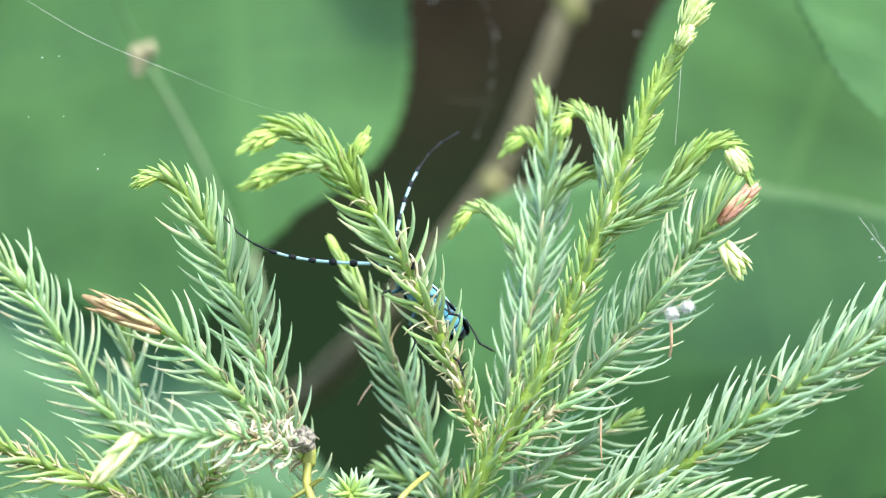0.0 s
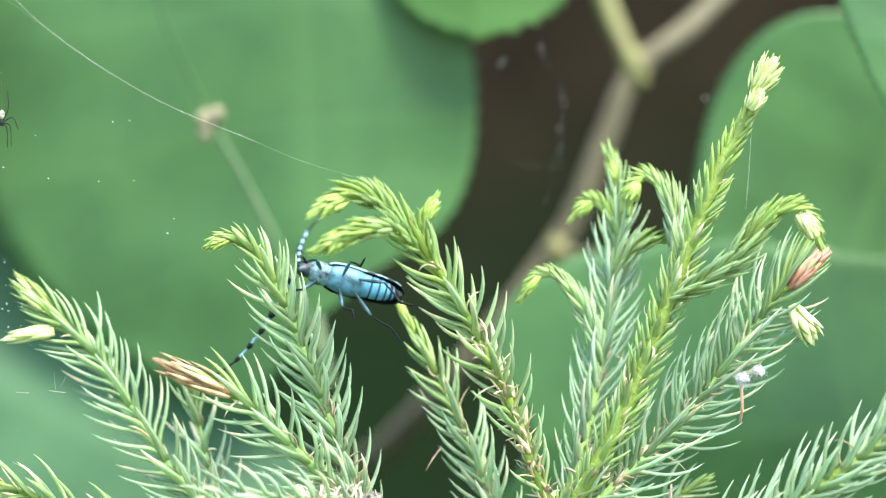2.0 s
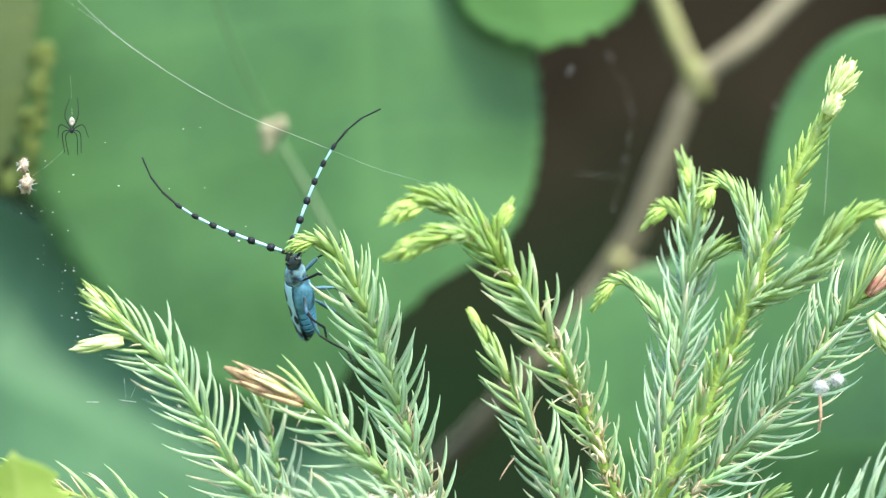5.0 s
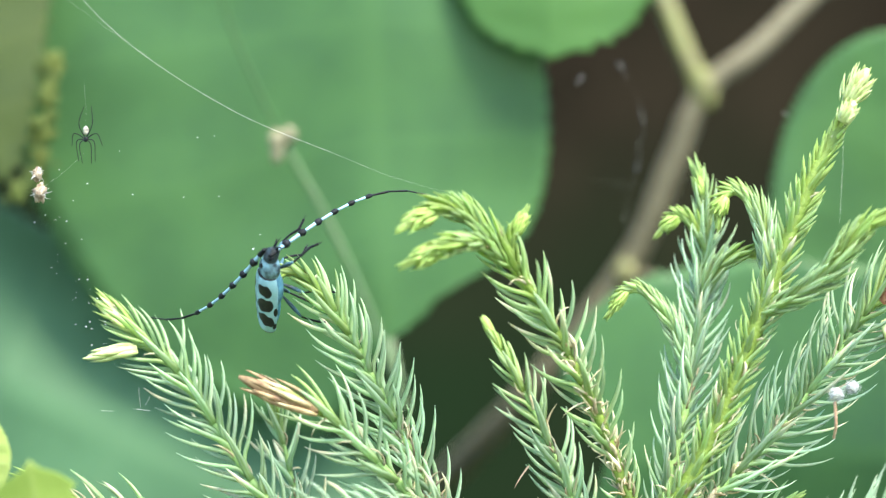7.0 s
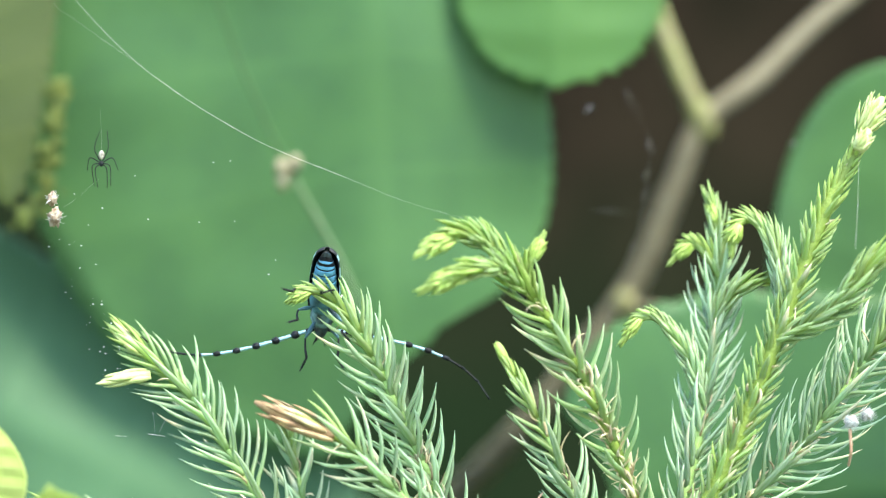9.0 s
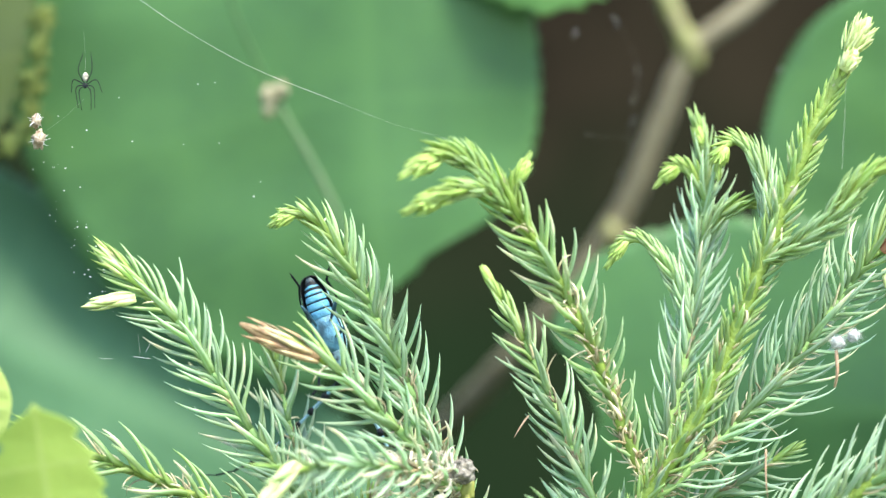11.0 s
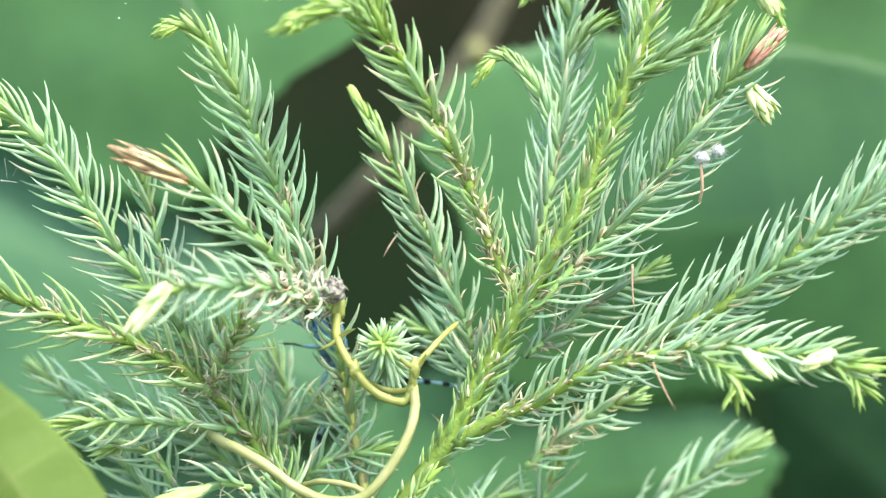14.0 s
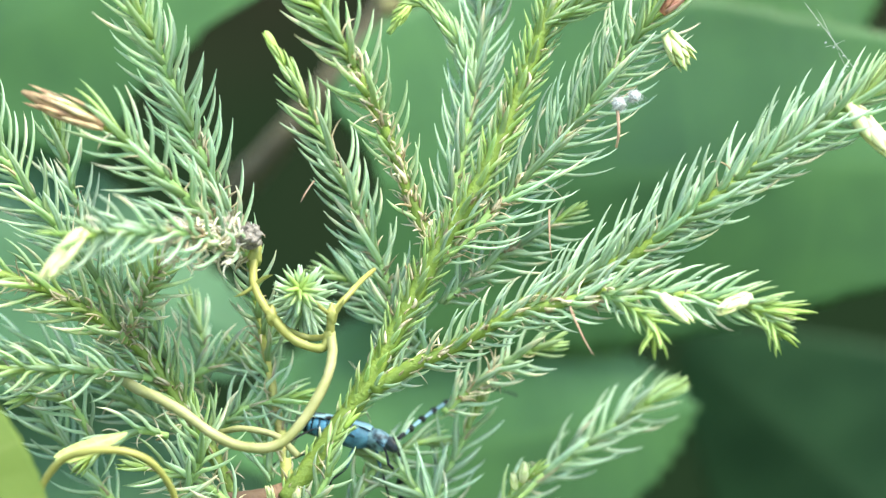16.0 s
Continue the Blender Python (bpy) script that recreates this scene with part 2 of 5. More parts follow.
        s += MM * gap * rnd.uniform(0.75, 1.25) * (0.62 + 0.38 * min(1.0, left))
        count += 1
    for i in range(int(flakes[2] * 1.5) if flakes else 0):
        seg = min(len(fr) - 2, int((len(fr) - 1) * rnd.uniform(flakes[0], flakes[1])))
        p, t, a, b = fr[seg]
        w = rnd.uniform(0, 6.28)
        out = a * math.cos(w) + b * math.sin(w)
        p = p.lerp(fr[seg + 1][0], rnd.random()) + out * MM * thick * 0.85
        brown.append(needle_shape(p, t, out, MM * rnd.uniform(1.5, 4.4), MM * rnd.uniform(0.35, 0.8), rnd.uniform(15, 75), rnd.uniform(-60, 110), rnd, 0, rnd.uniform(-0.9, 0.9)))
    if single:
        n = (NSEG + 1) * len(RING)
        for i, (v, f) in enumerate(green):
            part("needle", mesh("needle", v, f, True, {"tone": tones[i * n:(i + 1) * n], "along": alongs[i * n:(i + 1) * n], "wither": withers[i * n:(i + 1) * n]}), NEEDLE, axis_ob)
        for v, f in brown:
            part("dry_needle", mesh("dry_needle", v, f), NEEDLE_DRY, axis_ob, "withered tan needle")
    else:
        if green:
            v, f = join(green)
            tagged(part("needles", mesh("needles", v, f, True, {"tone": tones, "along": alongs, "wither": withers}), NEEDLE, axis_ob), kind="stuff")
        if brown:
            v, f = join(brown)
            tagged(part("dry_needles", mesh("dry_needles", v, f), NEEDLE_DRY, axis_ob, "withered tan needles"), kind="stuff")
    return axis_ob


def scale_shape(foot, axis, out, length, width, lean, bend):
    """A broad, pointed, cupped scale that lies against its bud."""
    side = axis.cross(out).normalized()
    verts, p, rows = [], foot, 6
    for i in range(rows + 1):
        u = i / rows
        a = radians(lean - bend * u)
        d = axis * math.cos(a) + out * math.sin(a)
        if i:
            p = p + d * length / rows
        k = d.cross(side).normalized()
        k = k if k.dot(out) > 0 else -k
        w = width * max(0.05, math.sin(math.pi * (0.14 + 0.84 * u ** 0.85))) ** 0.8
        verts += [p - side * w * 0.5 - k * w * 0.22, p - side * w * 0.27 + k * w * 0.02, p + k * w * 0.12, p + side * w * 0.27 + k * w * 0.02, p + side * w * 0.5 - k * w * 0.22, p - k * w * 0.10]
    faces = [(i * 6 + k, i * 6 + (k + 1) % 6, (i + 1) * 6 + (k + 1) % 6, (i + 1) * 6 + k) for i in range(rows) for k in range(6)]
    return verts, faces + [(5, 4, 3, 2, 1, 0), tuple(rows * 6 + k for k in range(6))]


RIDERS = {}


def bud(parent, foot, head, radius, mat, label, scales=16, seed=1, open_=0.0, other=None, broad=0.62, long_=0.5):
    """A bud of overlapping pointed scales, from foot to head in mm, at the end of the twig 'parent'."""
    rnd = random.Random(seed)
    a, b = Vector(foot) * MM + BASE - parent.location, Vector(head) * MM + BASE - parent.location
    t = (b - a).normalized()
    length = (b - a).length
    x = t.orthogonal().normalized()
    y = t.cross(x)
    v, f = tube([a + t * length * k / 8 for k in range(9)], lambda u: MM * radius * 0.62 * math.sin(math.pi * min(0.97, 0.14 + u * 0.83)) ** 0.7 + 1e-5, 10)
    core = part("bud", mesh("bud", v, f), mat, parent.parent, label, Matrix(parent.matrix_basis))
    scales = int(scales * (1.5 if long_ < 0.6 else 1.0))
    for i in range(scales):
        w = i * 2.4 + rnd.uniform(-0.2, 0.2)
        h = (i / scales) * 0.55
        out = x * math.cos(w) + y * math.sin(w)
        foot_ = a + t * length * h + out * MM * radius * 0.50 * (1 - h * 0.5)
        v, f = scale_shape(foot_, t, out, length * long_ * rnd.uniform(0.86, 1.14) * (1.1 - h * 0.3), MM * radius * broad * rnd.uniform(0.85, 1.15), 16 + 60 * open_ * rnd.uniform(0.5, 1.4), 30 + rnd.uniform(-8, 8) - 30 * open_)
        part("scale", mesh("scale", v, f), mat if other is None or i % 3 else other, core)
    RIDERS.setdefault(parent.name, []).append(core)
    return core


# ---- the cedar sapling ----
sapling = thing("cedar_sapling", (0, 0, 0), "young cedar with blue-green needles and pale yellowish new tips", "sapling")
leader = shoot(sapling, [(-1.8, 6.0, -75.9), (6.0, 5.0, -65.5), (13.7, 3.0, -54.2), (21.1, 2.0, -40.8), (27.9, 0.0, -27.5), (34.6, -2.0, -16.9), (42.2, -3.0, -1.0), (48.4, -4.0, 15.4), (52.2, -4.0, 25.7), (58.1, -4.0, 41.3), (63.9, -3.0, 53.0), (68.9, -2.0, 63.2)], bark=AXIS_YELLOW, thick=2.2, length=4.9, gap=0.44, lean=37, bend=14, width=0.85, clasp=3.6, taper=0.42, young=0.8, dry=0.08, tip=30, foot_len=0.62, flakes=(0.2, 0.62, 50), seed=11)
bud(leader, (65.0, -5.0, 56.9), (69.3, -5.0, 63.9), 2.8, BUD_LIME, "pale yellow-green swollen bud", seed=12, open_=0.3, broad=0.34, scales=24)
bud(leader, (64.0, -7.0, 53.4), (66.5, -7.0, 57.4), 2.5, BUD_LIME, "pale yellow-green swollen bud", seed=13, open_=0.22, broad=0.36, scales=20)
middle = shoot(sapling, [(27.6, 1.0, -26.8), (22.9, 0.0, -16.4), (18.4, -3.0, -4.3), (13.1, -6.0, 6.6), (8.4, -9.0, 15.2), (3.3, -12.0, 23.2), (-1.5, -14.0, 29.5), (-5.2, -15.0, 34.2)], thick=1.3, length=10.8, gap=0.8, bark=AXIS_YELLOW, dry_foot=0.6, foot_len=0.7, young=0.5, dry=0.2, tip=20, tiplen=0.6, single=True, flakes=(0, 0.5, 110), width=1.08, seed=14)
tip_high = shoot(sapling, [(-2.6, -14.0, 30.0), (-5.7, -16.0, 33.6), (-10.0, -19.0, 35.8), (-14.4, -21.0, 35.0), (-17.6, -23.0, 33.0)], width=0.82, thick=0.8, length=6.19, gap=0.3, lean=27, bend=23, young=0.75, dry=0, tip=12, tiplen=0.6, single=False, seed=15)
tip_low = shoot(sapling, [(0.6, -13.0, 25.8), (-3.4, -18.0, 29.2), (-7.8, -22.0, 29.2), (-12.4, -24.0, 27.9), (-16.4, -25.0, 26.0)], width=0.82, thick=0.8, length=6.19, gap=0.3, lean=27, bend=23, young=0.8, dry=0, tip=12, tiplen=0.6, seed=16)
shoot(sapling, [(1.7, -12.0, 24.8), (0.6, -13.0, 28.5), (1.9, -14.0, 32.2), (3.6, -14.0, 35.4)], width=0.82, thick=0.8, length=5.71, gap=0.3, lean=27, bend=23, young=0.75, dry=0, tip=12, seed=17)
slender = shoot(sapling, [(20.2, 6.0, -48.9), (20.2, 7.0, -42.3), (18.0, 8.0, -31.8), (13.6, 9.0, -21.2), (9.4, 10.0, -11.1), (4.6, 11.0, -1.0), (0.1, 12.0, 7.4), (-4.1, 13.0, 14.6)], thick=0.9, length=10.2, gap=0.84, young=0.24, dry=0.16, tip=24, tiplen=0.22, closed=1.75, single=True, flakes=(0.1, 0.6, 30), width=1.05, seed=18)
bud(slender, (-3.0, 13.0, 12.5), (-5.0, 13.0, 16.4), 1.6, BUD_GREEN, "pale yellow-green closed bud", seed=19)
bowed = shoot(sapling, [(-8.6, 2.0, -27.5), (-11.5, 1.0, -21.9), (-15.8, 0.0, -14.2), (-19.5, -1.0, -5.4), (-23.4, -2.0, 3.2), (-27.5, -3.0, 12.1), (-31.9, -4.0, 20.0), (-35.8, -5.0, 24.7), (-38.6, -6.0, 26.0), (-41.2, -7.0, 25.9), (-43.2, -7.0, 24.6)], thick=1.2, length=10.8, gap=0.72, young=0.26, dry=0.08, tip=22, tiplen=0.18, closed=1.8, single=True, width=1.08, flakes=(0, 0.3, 60), seed=20)
budded = shoot(sapling, [(-9.2, -1.0, -27.3), (-14.6, -3.0, -21.8), (-20.9, -6.0, -15.6), (-26.9, -9.0, -9.4), (-32.9, -11.0, -3.7), (-36.4, -12.0, -1.8)], thick=1.2, length=11.4, gap=0.8, width=1.05, flakes=(0, 0.35, 40), young=0.26, dry=0.16, tip=6, tiplen=0.8, single=True, seed=21)
bud(budded, (-35.3, -12.0, -2.4), (-50.4, -14.0, 4.2), 2.7, BUD_BROWN, "withered rust-brown bud", seed=22, scales=10, other=BUD_STRAW, open_=0.07)
shoot_left = shoot(sapling, [(-25.2, 12.0, -51.7), (-31.3, 10.0, -42.0), (-37.9, 8.0, -32.9), (-44.0, 7.0, -24.4), (-50.1, 7.0, -16.6), (-57.5, 8.0, -6.0), (-64.9, 8.0, 4.5), (-72.3, 8.0, 11.5), (-78.3, 8.0, 17.1)], thick=1.2, length=11.6, gap=0.84, young=0.26, dry=0.08, tip=18, tiplen=0.5, lift=-0.14, seed=23)
bud(shoot_left, (-75.5, 8.0, 14.0), (-81.2, 8.0, 18.7), 2.2, BUD_LIME, "pale yellow-green closed bud", seed=24, long_=0.65, scales=9, broad=0.75)
bud(shoot_left, (-73.3, 7.0, 9.4), (-82.8, 5.0, 7.8), 2.2, BUD_LIME, "pale yellow-green closed bud", seed=25, long_=0.65, scales=9, broad=0.75)
shoot(sapling, [(-35.4, 12.0, -31.4), (-39.9, 12.0, -24.1), (-42.7, 12.0, -16.8), (-44.6, 12.0, -8.9), (-46.9, 12.0, 0.1)], thick=0.8, length=10, gap=1.04, young=0.1, dry=0.256, tip=10, seed=26)
front = shoot(sapling, [(-7.9, -3.0, -27.2), (-13.4, -9.0, -24.9), (-19.6, -15.0, -22.8), (-27.9, -20.0, -22.0), (-34.9, -24.0, -22.1), (-38.7, -26.0, -22.6)], thick=1.0, length=9.5, gap=0.894, lean=52, bend=34, young=0.1, dry=0.128, tip=3, tiplen=0.9, flakes=(0, 0.5, 60), seed=27)
bud(front, (-37.6, -25.0, -21.0), (-44.7, -29.0, -29.3), 2.7, BUD, "pale cream-green swollen bud", seed=28, long_=0.75, scales=8, broad=0.95)
shoot(sapling, [(-10.6, 10.0, -79.6), (-16.1, 9.0, -67.1), (-23.4, 8.0, -55.2), (-30.3, 6.0, -45.8), (-39.2, 3.0, -38.6), (-47.7, 0.0, -33.8), (-58.4, -3.0, -29.6), (-70.0, -6.0, -24.7), (-80.5, -8.0, -20.4), (-89.0, -9.0, -18.0)], thick=1.5, length=11.2, gap=0.894, young=0.6, dry=0.3, tip=10, tiplen=0.7, flakes=(0.15, 0.75, 110), bark=AXIS_YELLOW, seed=29)
shoot(sapling, [(-27.7, 5.0, -51.6), (-33.6, 2.0, -50.4), (-43.2, -2.0, -49.2), (-52.6, -6.0, -48.6), (-59.4, -8.0, -49.4)], thick=0.9, length=8.98, gap=0.923, lean=55, bend=38, young=0.3, dry=0.16, tip=10, tiplen=0.7, seed=30)
shoot(sapling, [(-20.9, 16.0, -64.6), (-30.1, 18.0, -59.2), (-40.5, 20.0, -52.6), (-51.0, 22.0, -47.6), (-61.0, 24.0, -47.2), (-69.4, 26.0, -41.0)], thick=0.9, length=10.6, gap=1.04, young=0.05, dry=0.08, tip=10, seed=31)
shoot(sapling, [(-35.5, 14.0, -78.0), (-44.9, 18.0, -67.2), (-52.0, 20.0, -58.3), (-59.1, 22.0, -49.3)], thick=0.9, length=10.6, gap=1.04, young=0.05, dry=0.08, tip=10, seed=32)
shoot(sapling, [(-20.7, 10.0, -58.3), (-25.1, 10.0, -48.2), (-28.6, 11.0, -38.1), (-32.0, 12.0, -29.2)], thick=0.8, length=8.98, gap=1.11, young=0.05, dry=0.56, tip=10, seed=33)
shoot(sapling, [(-16.5, 20.0, -59.4), (-19.0, 20.0, -52.6), (-18.2, 20.0, -45.7), (-21.1, 21.0, -37.7)], thick=0.9, length=8.98, gap=0.894, young=0.05, dry=0.32, tip=8, seed=34)
shoot(sapling, [(-20.9, 16.0, -52.7), (-15.2, 16.0, -49.9), (-9.6, 17.0, -47.1), (-2.2, 18.0, -42.7)], thick=0.9, length=8.98, gap=0.894, young=0.1, dry=0.16, tip=8, seed=35)
shoot(sapling, [(-16.3, 14.0, -64.4), (-10.6, 12.0, -59.1), (-4.9, 11.0, -57.2), (1.8, 10.0, -56.0)], thick=0.9, length=9.5, gap=0.894, young=0.1, dry=0.16, tip=8, seed=36)
shoot(sapling, [(-4.9, 10.0, -71.7), (-6.1, 12.0, -64.1), (-4.4, 14.0, -57.6)], thick=0.8, length=8.98, gap=0.894, young=0.05, dry=0.16, tip=8, seed=37)
shoot(sapling, [(-24.6, 0.0, -78.0), (-20.2, 0.0, -71.4), (-18.0, -2.0, -64.5), (-19.5, -4.0, -56.6)], thick=0.9, length=9.5, gap=0.894, young=0.2, dry=0.24, tip=8, seed=38)
shoot(sapling, [(-10.4, 4.0, -78.6), (-17.0, 2.0, -72.8), (-23.5, 0.0, -69.7), (-31.1, -2.0, -67.8)], thick=0.9, length=9.5, gap=0.894, young=0.2, dry=0.24, tip=8, seed=39)
shoot(sapling, [(2.5, 10.0, -40.3), (1.8, 0.0, -36.7), (1.2, -10.0, -33.5)], thick=0.9, length=6.6, gap=0.19, clasp=0, lean=78, bend=-6, young=0.1, dry=0, flat=1.0, width=0.85, tip=4, tiplen=0.5, closed=0.5, seed=40)
shoot(sapling, [(26.7, 14.0, -48.5), (20.1, 18.0, -40.9), (13.3, 20.0, -34.8), (5.9, 22.0, -31.5)], thick=0.9, length=10, gap=0.894, young=0.05, dry=0.16, tip=8, seed=41)
shoot(sapling, [(13.2, 16.0, -59.0), (18.9, 18.0, -50.1), (21.9, 20.0, -41.1), (24.8, 22.0, -32.1)], thick=0.9, length=10, gap=0.894, young=0.05, dry=0.16, tip=8, seed=42)
straight = shoot(sapling, [(29.6, 6.0, -25.3), (32.5, 8.0, -13.3), (35.5, 11.0, -1.0), (37.3, 14.0, 10.3), (38.7, 17.0, 21.7), (39.8, 19.0, 33.3), (39.4, 20.0, 40.8), (38.2, 20.0, 45.0)], width=0.85, thick=1.1, length=10.6, gap=0.62, lean=43, bend=30, young=0.1, dry=0.096, tip=22, tiplen=0.45, flakes=(0, 0.4, 24), seed=43)
shoot(sapling, [(36.4, 12.0, 4.6), (33.9, 12.0, 12.5), (30.5, 12.0, 18.1), (26.8, 12.0, 21.5), (23.2, 12.0, 21.0), (20.7, 12.0, 17.6)], width=0.82, thick=0.8, length=5.2, gap=0.3, lean=27, bend=23, young=0.3, dry=0, tip=20, tiplen=0.5, seed=44)
shoot(sapling, [(39.2, 18.0, 30.9), (37.2, 18.0, 34.9), (34.0, 18.0, 36.8), (31.0, 18.0, 34.1)], width=0.82, thick=0.7, length=4.28, gap=0.3, lean=27, bend=23, young=0.6, dry=0, tip=12, tiplen=0.6, seed=45)
shoot(sapling, [(38.2, 16.0, 19.4), (41.4, 14.0, 25.6), (45.8, 12.0, 28.5), (50.5, 12.0, 29.6)], width=0.82, thick=0.8, length=5.71, gap=0.3, lean=27, bend=23, young=0.5, dry=0, tip=12, tiplen=0.6, seed=46)
shoot(sapling, [(49.5, 2.0, 16.7), (51.2, 5.0, 24.0), (51.0, 8.0, 31.4), (49.2, 10.0, 37.7), (45.8, 12.0, 41.2), (42.4, 12.0, 39.6), (41.8, 12.0, 36.2)], width=0.82, thick=0.9, length=6.19, gap=0.3, lean=27, bend=23, young=0.5, dry=0, tip=18, tiplen=0.5, seed=47)
shoot(sapling, [(48.9, -4.0, 17.0), (53.8, -7.0, 19.4), (59.4, -10.0, 23.0), (63.7, -12.0, 28.2), (67.2, -13.0, 32.4), (71.2, -14.0, 34.1), (74.6, -14.0, 32.2), (76.3, -14.0, 28.7)], width=0.82, thick=1.0, length=7.14, gap=0.3, lean=27, bend=23, young=0.6, dry=0, tip=22, tiplen=0.45, seed=48)
ruddy = shoot(sapling, [(29.0, 0.0, -29.0), (35.9, 0.0, -22.4), (43.6, 1.0, -14.8), (52.9, 3.0, -5.4), (60.0, 4.0, 3.4), (66.2, 5.0, 11.8), (71.2, 5.0, 18.8), (73.8, 5.0, 22.3)], width=0.85, thick=1.1, length=13.6, gap=0.52, lean=56, bend=40, young=0.14, dry=0.128, tip=8, tiplen=0.7, flakes=(0, 0.5, 50), seed=49)
bud(ruddy, (73.0, 4.0, 19.2), (80.4, 2.0, 27.1), 2.0, BUD_RED, "reddened withered bud", seed=50, open_=0.12, other=BUD)
bud(ruddy, (73.5, 3.0, 15.8), (77.6, 1.0, 9.2), 2.6, BUD_LIME, "pale yellow-green bud", seed=51, open_=0.2, broad=0.8, long_=0.62, scales=15, other=BUD)
bud(bowed, (-39.8, -6.0, 26.3), (-44.2, -7.0, 24.2), 2.3, BUD_GREEN, "fresh pale green closed tip", open_=0.16, seed=52, scales=16, broad=0.36)
bud(tip_high, (-12.8, -20.0, 35.2), (-18.6, -23.0, 32.3), 2.7, BUD_GREEN, "fresh pale green closed tip", open_=0.16, seed=53, scales=18, broad=0.36)
bud(tip_low, (-11.0, -22.0, 28.6), (-17.6, -25.0, 25.3), 2.7, BUD_GREEN, "fresh pale green closed tip", open_=0.16, seed=54, scales=18, broad=0.36)
bud(middle, (1.8, -14.0, 31.4), (4.0, -14.0, 35.6), 2.2, BUD_GREEN, "fresh pale green closed tip", open_=0.16, seed=55, scales=16, broad=0.36)
bud(straight, (39.2, 20.0, 40.8), (38.0, 20.0, 45.7), 2.0, BUD_GREEN, "fresh pale green closed tip", open_=0.16, seed=56, scales=16, broad=0.36)
bud(straight, (34.3, 18.0, 36.8), (30.8, 18.0, 33.6), 1.9, BUD_GREEN, "fresh pale green closed tip", open_=0.16, seed=57, scales=16, broad=0.36)
bud(straight, (23.8, 12.0, 21.5), (20.5, 12.0, 17.2), 1.7, BUD_GREEN, "fresh pale green closed tip", open_=0.16, seed=58, scales=16, broad=0.36)
bud(leader, (43.3, 12.0, 40.2), (41.5, 12.0, 36.0), 2.2, BUD_GREEN, "fresh pale green closed tip", open_=0.16, seed=59, scales=16, broad=0.36)
bud(leader, (46.7, 12.0, 28.7), (51.4, 12.0, 29.8), 1.7, BUD_GREEN, "fresh pale green closed tip", open_=0.16, seed=60, scales=16, broad=0.36)
bud(leader, (73.1, -14.0, 33.4), (76.6, -14.0, 28.1), 2.8, BUD_LIME, "fresh pale green closed tip", seed=61, scales=22, broad=0.34, open_=0.12)
arching = shoot(sapling, [(43.8, -4.0, -38.1), (52.8, -6.0, -33.8), (65.0, -8.0, -27.8), (73.9, -10.0, -21.4), (84.1, -12.0, -13.9), (94.7, -13.0, -6.4), (105.1, -14.0, 0.0), (112.8, -14.0, 5.3)], width=1.0, thick=1.7, length=11.8, gap=0.46, lean=52, bend=34, young=0.16, dry=0.06, tip=10, lift=0.3, tiplen=0.7, comb=0.1, bark=AXIS_YELLOW, seed=62)
bud(arching, (106.2, -15.0, 1.0), (112.9, -18.0, -8.4), 2.4, BUD, "pale cream-green bud", seed=63, open_=0.06, broad=1.3, long_=0.7, scales=9)
drooping = shoot(sapling, [(15.6, 2.0, -54.1), (23.2, -1.0, -49.3), (31.0, -4.0, -45.5), (41.5, -8.0, -39.2), (52.0, -11.0, -36.5), (62.4, -14.0, -34.3), (72.8, -16.0, -35.0), (83.1, -18.0, -36.4), (92.6, -20.0, -38.2)], thick=1.6, length=8.6, gap=0.6, lean=52, bend=34, young=0.18, dry=0.14, tip=14, tiplen=0.7, lift=0.15, foot_len=0.75, flakes=(0.15, 0.6, 60), bark=AXIS_YELLOW, width=0.9, seed=64)
shoot(sapling, [(59.4, -14.0, -35.2), (63.1, -18.0, -37.0), (67.0, -21.0, -40.1), (67.3, -22.0, -43.0)], thick=0.8, width=0.8, length=5.6, gap=0.7, lean=45, bend=18, young=0.3, dry=0, tip=12, tiplen=0.8, closed=0.3, seed=65)
bud(drooping, (69.2, -20.0, -34.7), (73.5, -22.0, -39.3), 2.0, BUD, "pale cream-green bud", seed=66, long_=0.75, scales=8, broad=0.95)
bud(drooping, (86.1, -20.0, -35.2), (79.8, -23.0, -37.6), 2.0, BUD, "pale cream-green bud", seed=67, long_=0.75, scales=8, broad=0.95)
shoot(sapling, [(85.4, -18.0, -37.0), (88.7, -20.0, -38.9), (91.2, -21.0, -42.5)], thick=0.8, width=0.8, length=5.6, gap=0.7, lean=45, bend=18, young=0.3, dry=0, tip=12, tiplen=0.8, closed=0.3, seed=68)
shoot(sapling, [(42.2, 24.0, -83.0), (51.7, 26.0, -74.6), (61.1, 27.0, -68.4), (70.5, 28.0, -62.1), (79.5, 28.0, -56.9)], thick=0.9, length=10.6, gap=1.0, lean=48, bend=34, young=0.1, dry=0.06, tip=12, seed=69)
shoot(sapling, [(24.5, 16.0, -86.2), (29.2, 18.0, -76.3), (34.5, 20.0, -66.3), (38.2, 20.0, -57.7)], thick=0.9, length=10.6, gap=1.04, young=0.05, dry=0.192, tip=12, seed=70)
shoot(sapling, [(31.0, 10.0, -83.0), (24.3, 12.0, -75.4), (18.8, 14.0, -70.0), (13.7, 16.0, -68.0)], thick=0.9, length=10, gap=1.04, young=0.05, dry=0.192, tip=12, seed=71)
low_tip = shoot(sapling, [(39.2, 14.0, -83.6), (44.8, 14.0, -75.7), (48.8, 14.0, -72.3)], thick=0.9, length=8.98, gap=1.04, young=0.35, dry=0.32, tip=12, seed=72)
bud(low_tip, (45.4, 8.0, -73.7), (46.0, 7.0, -69.7), 1.5, BUD, "small pale cream bud", seed=73, long_=0.7, scales=7, broad=0.9)
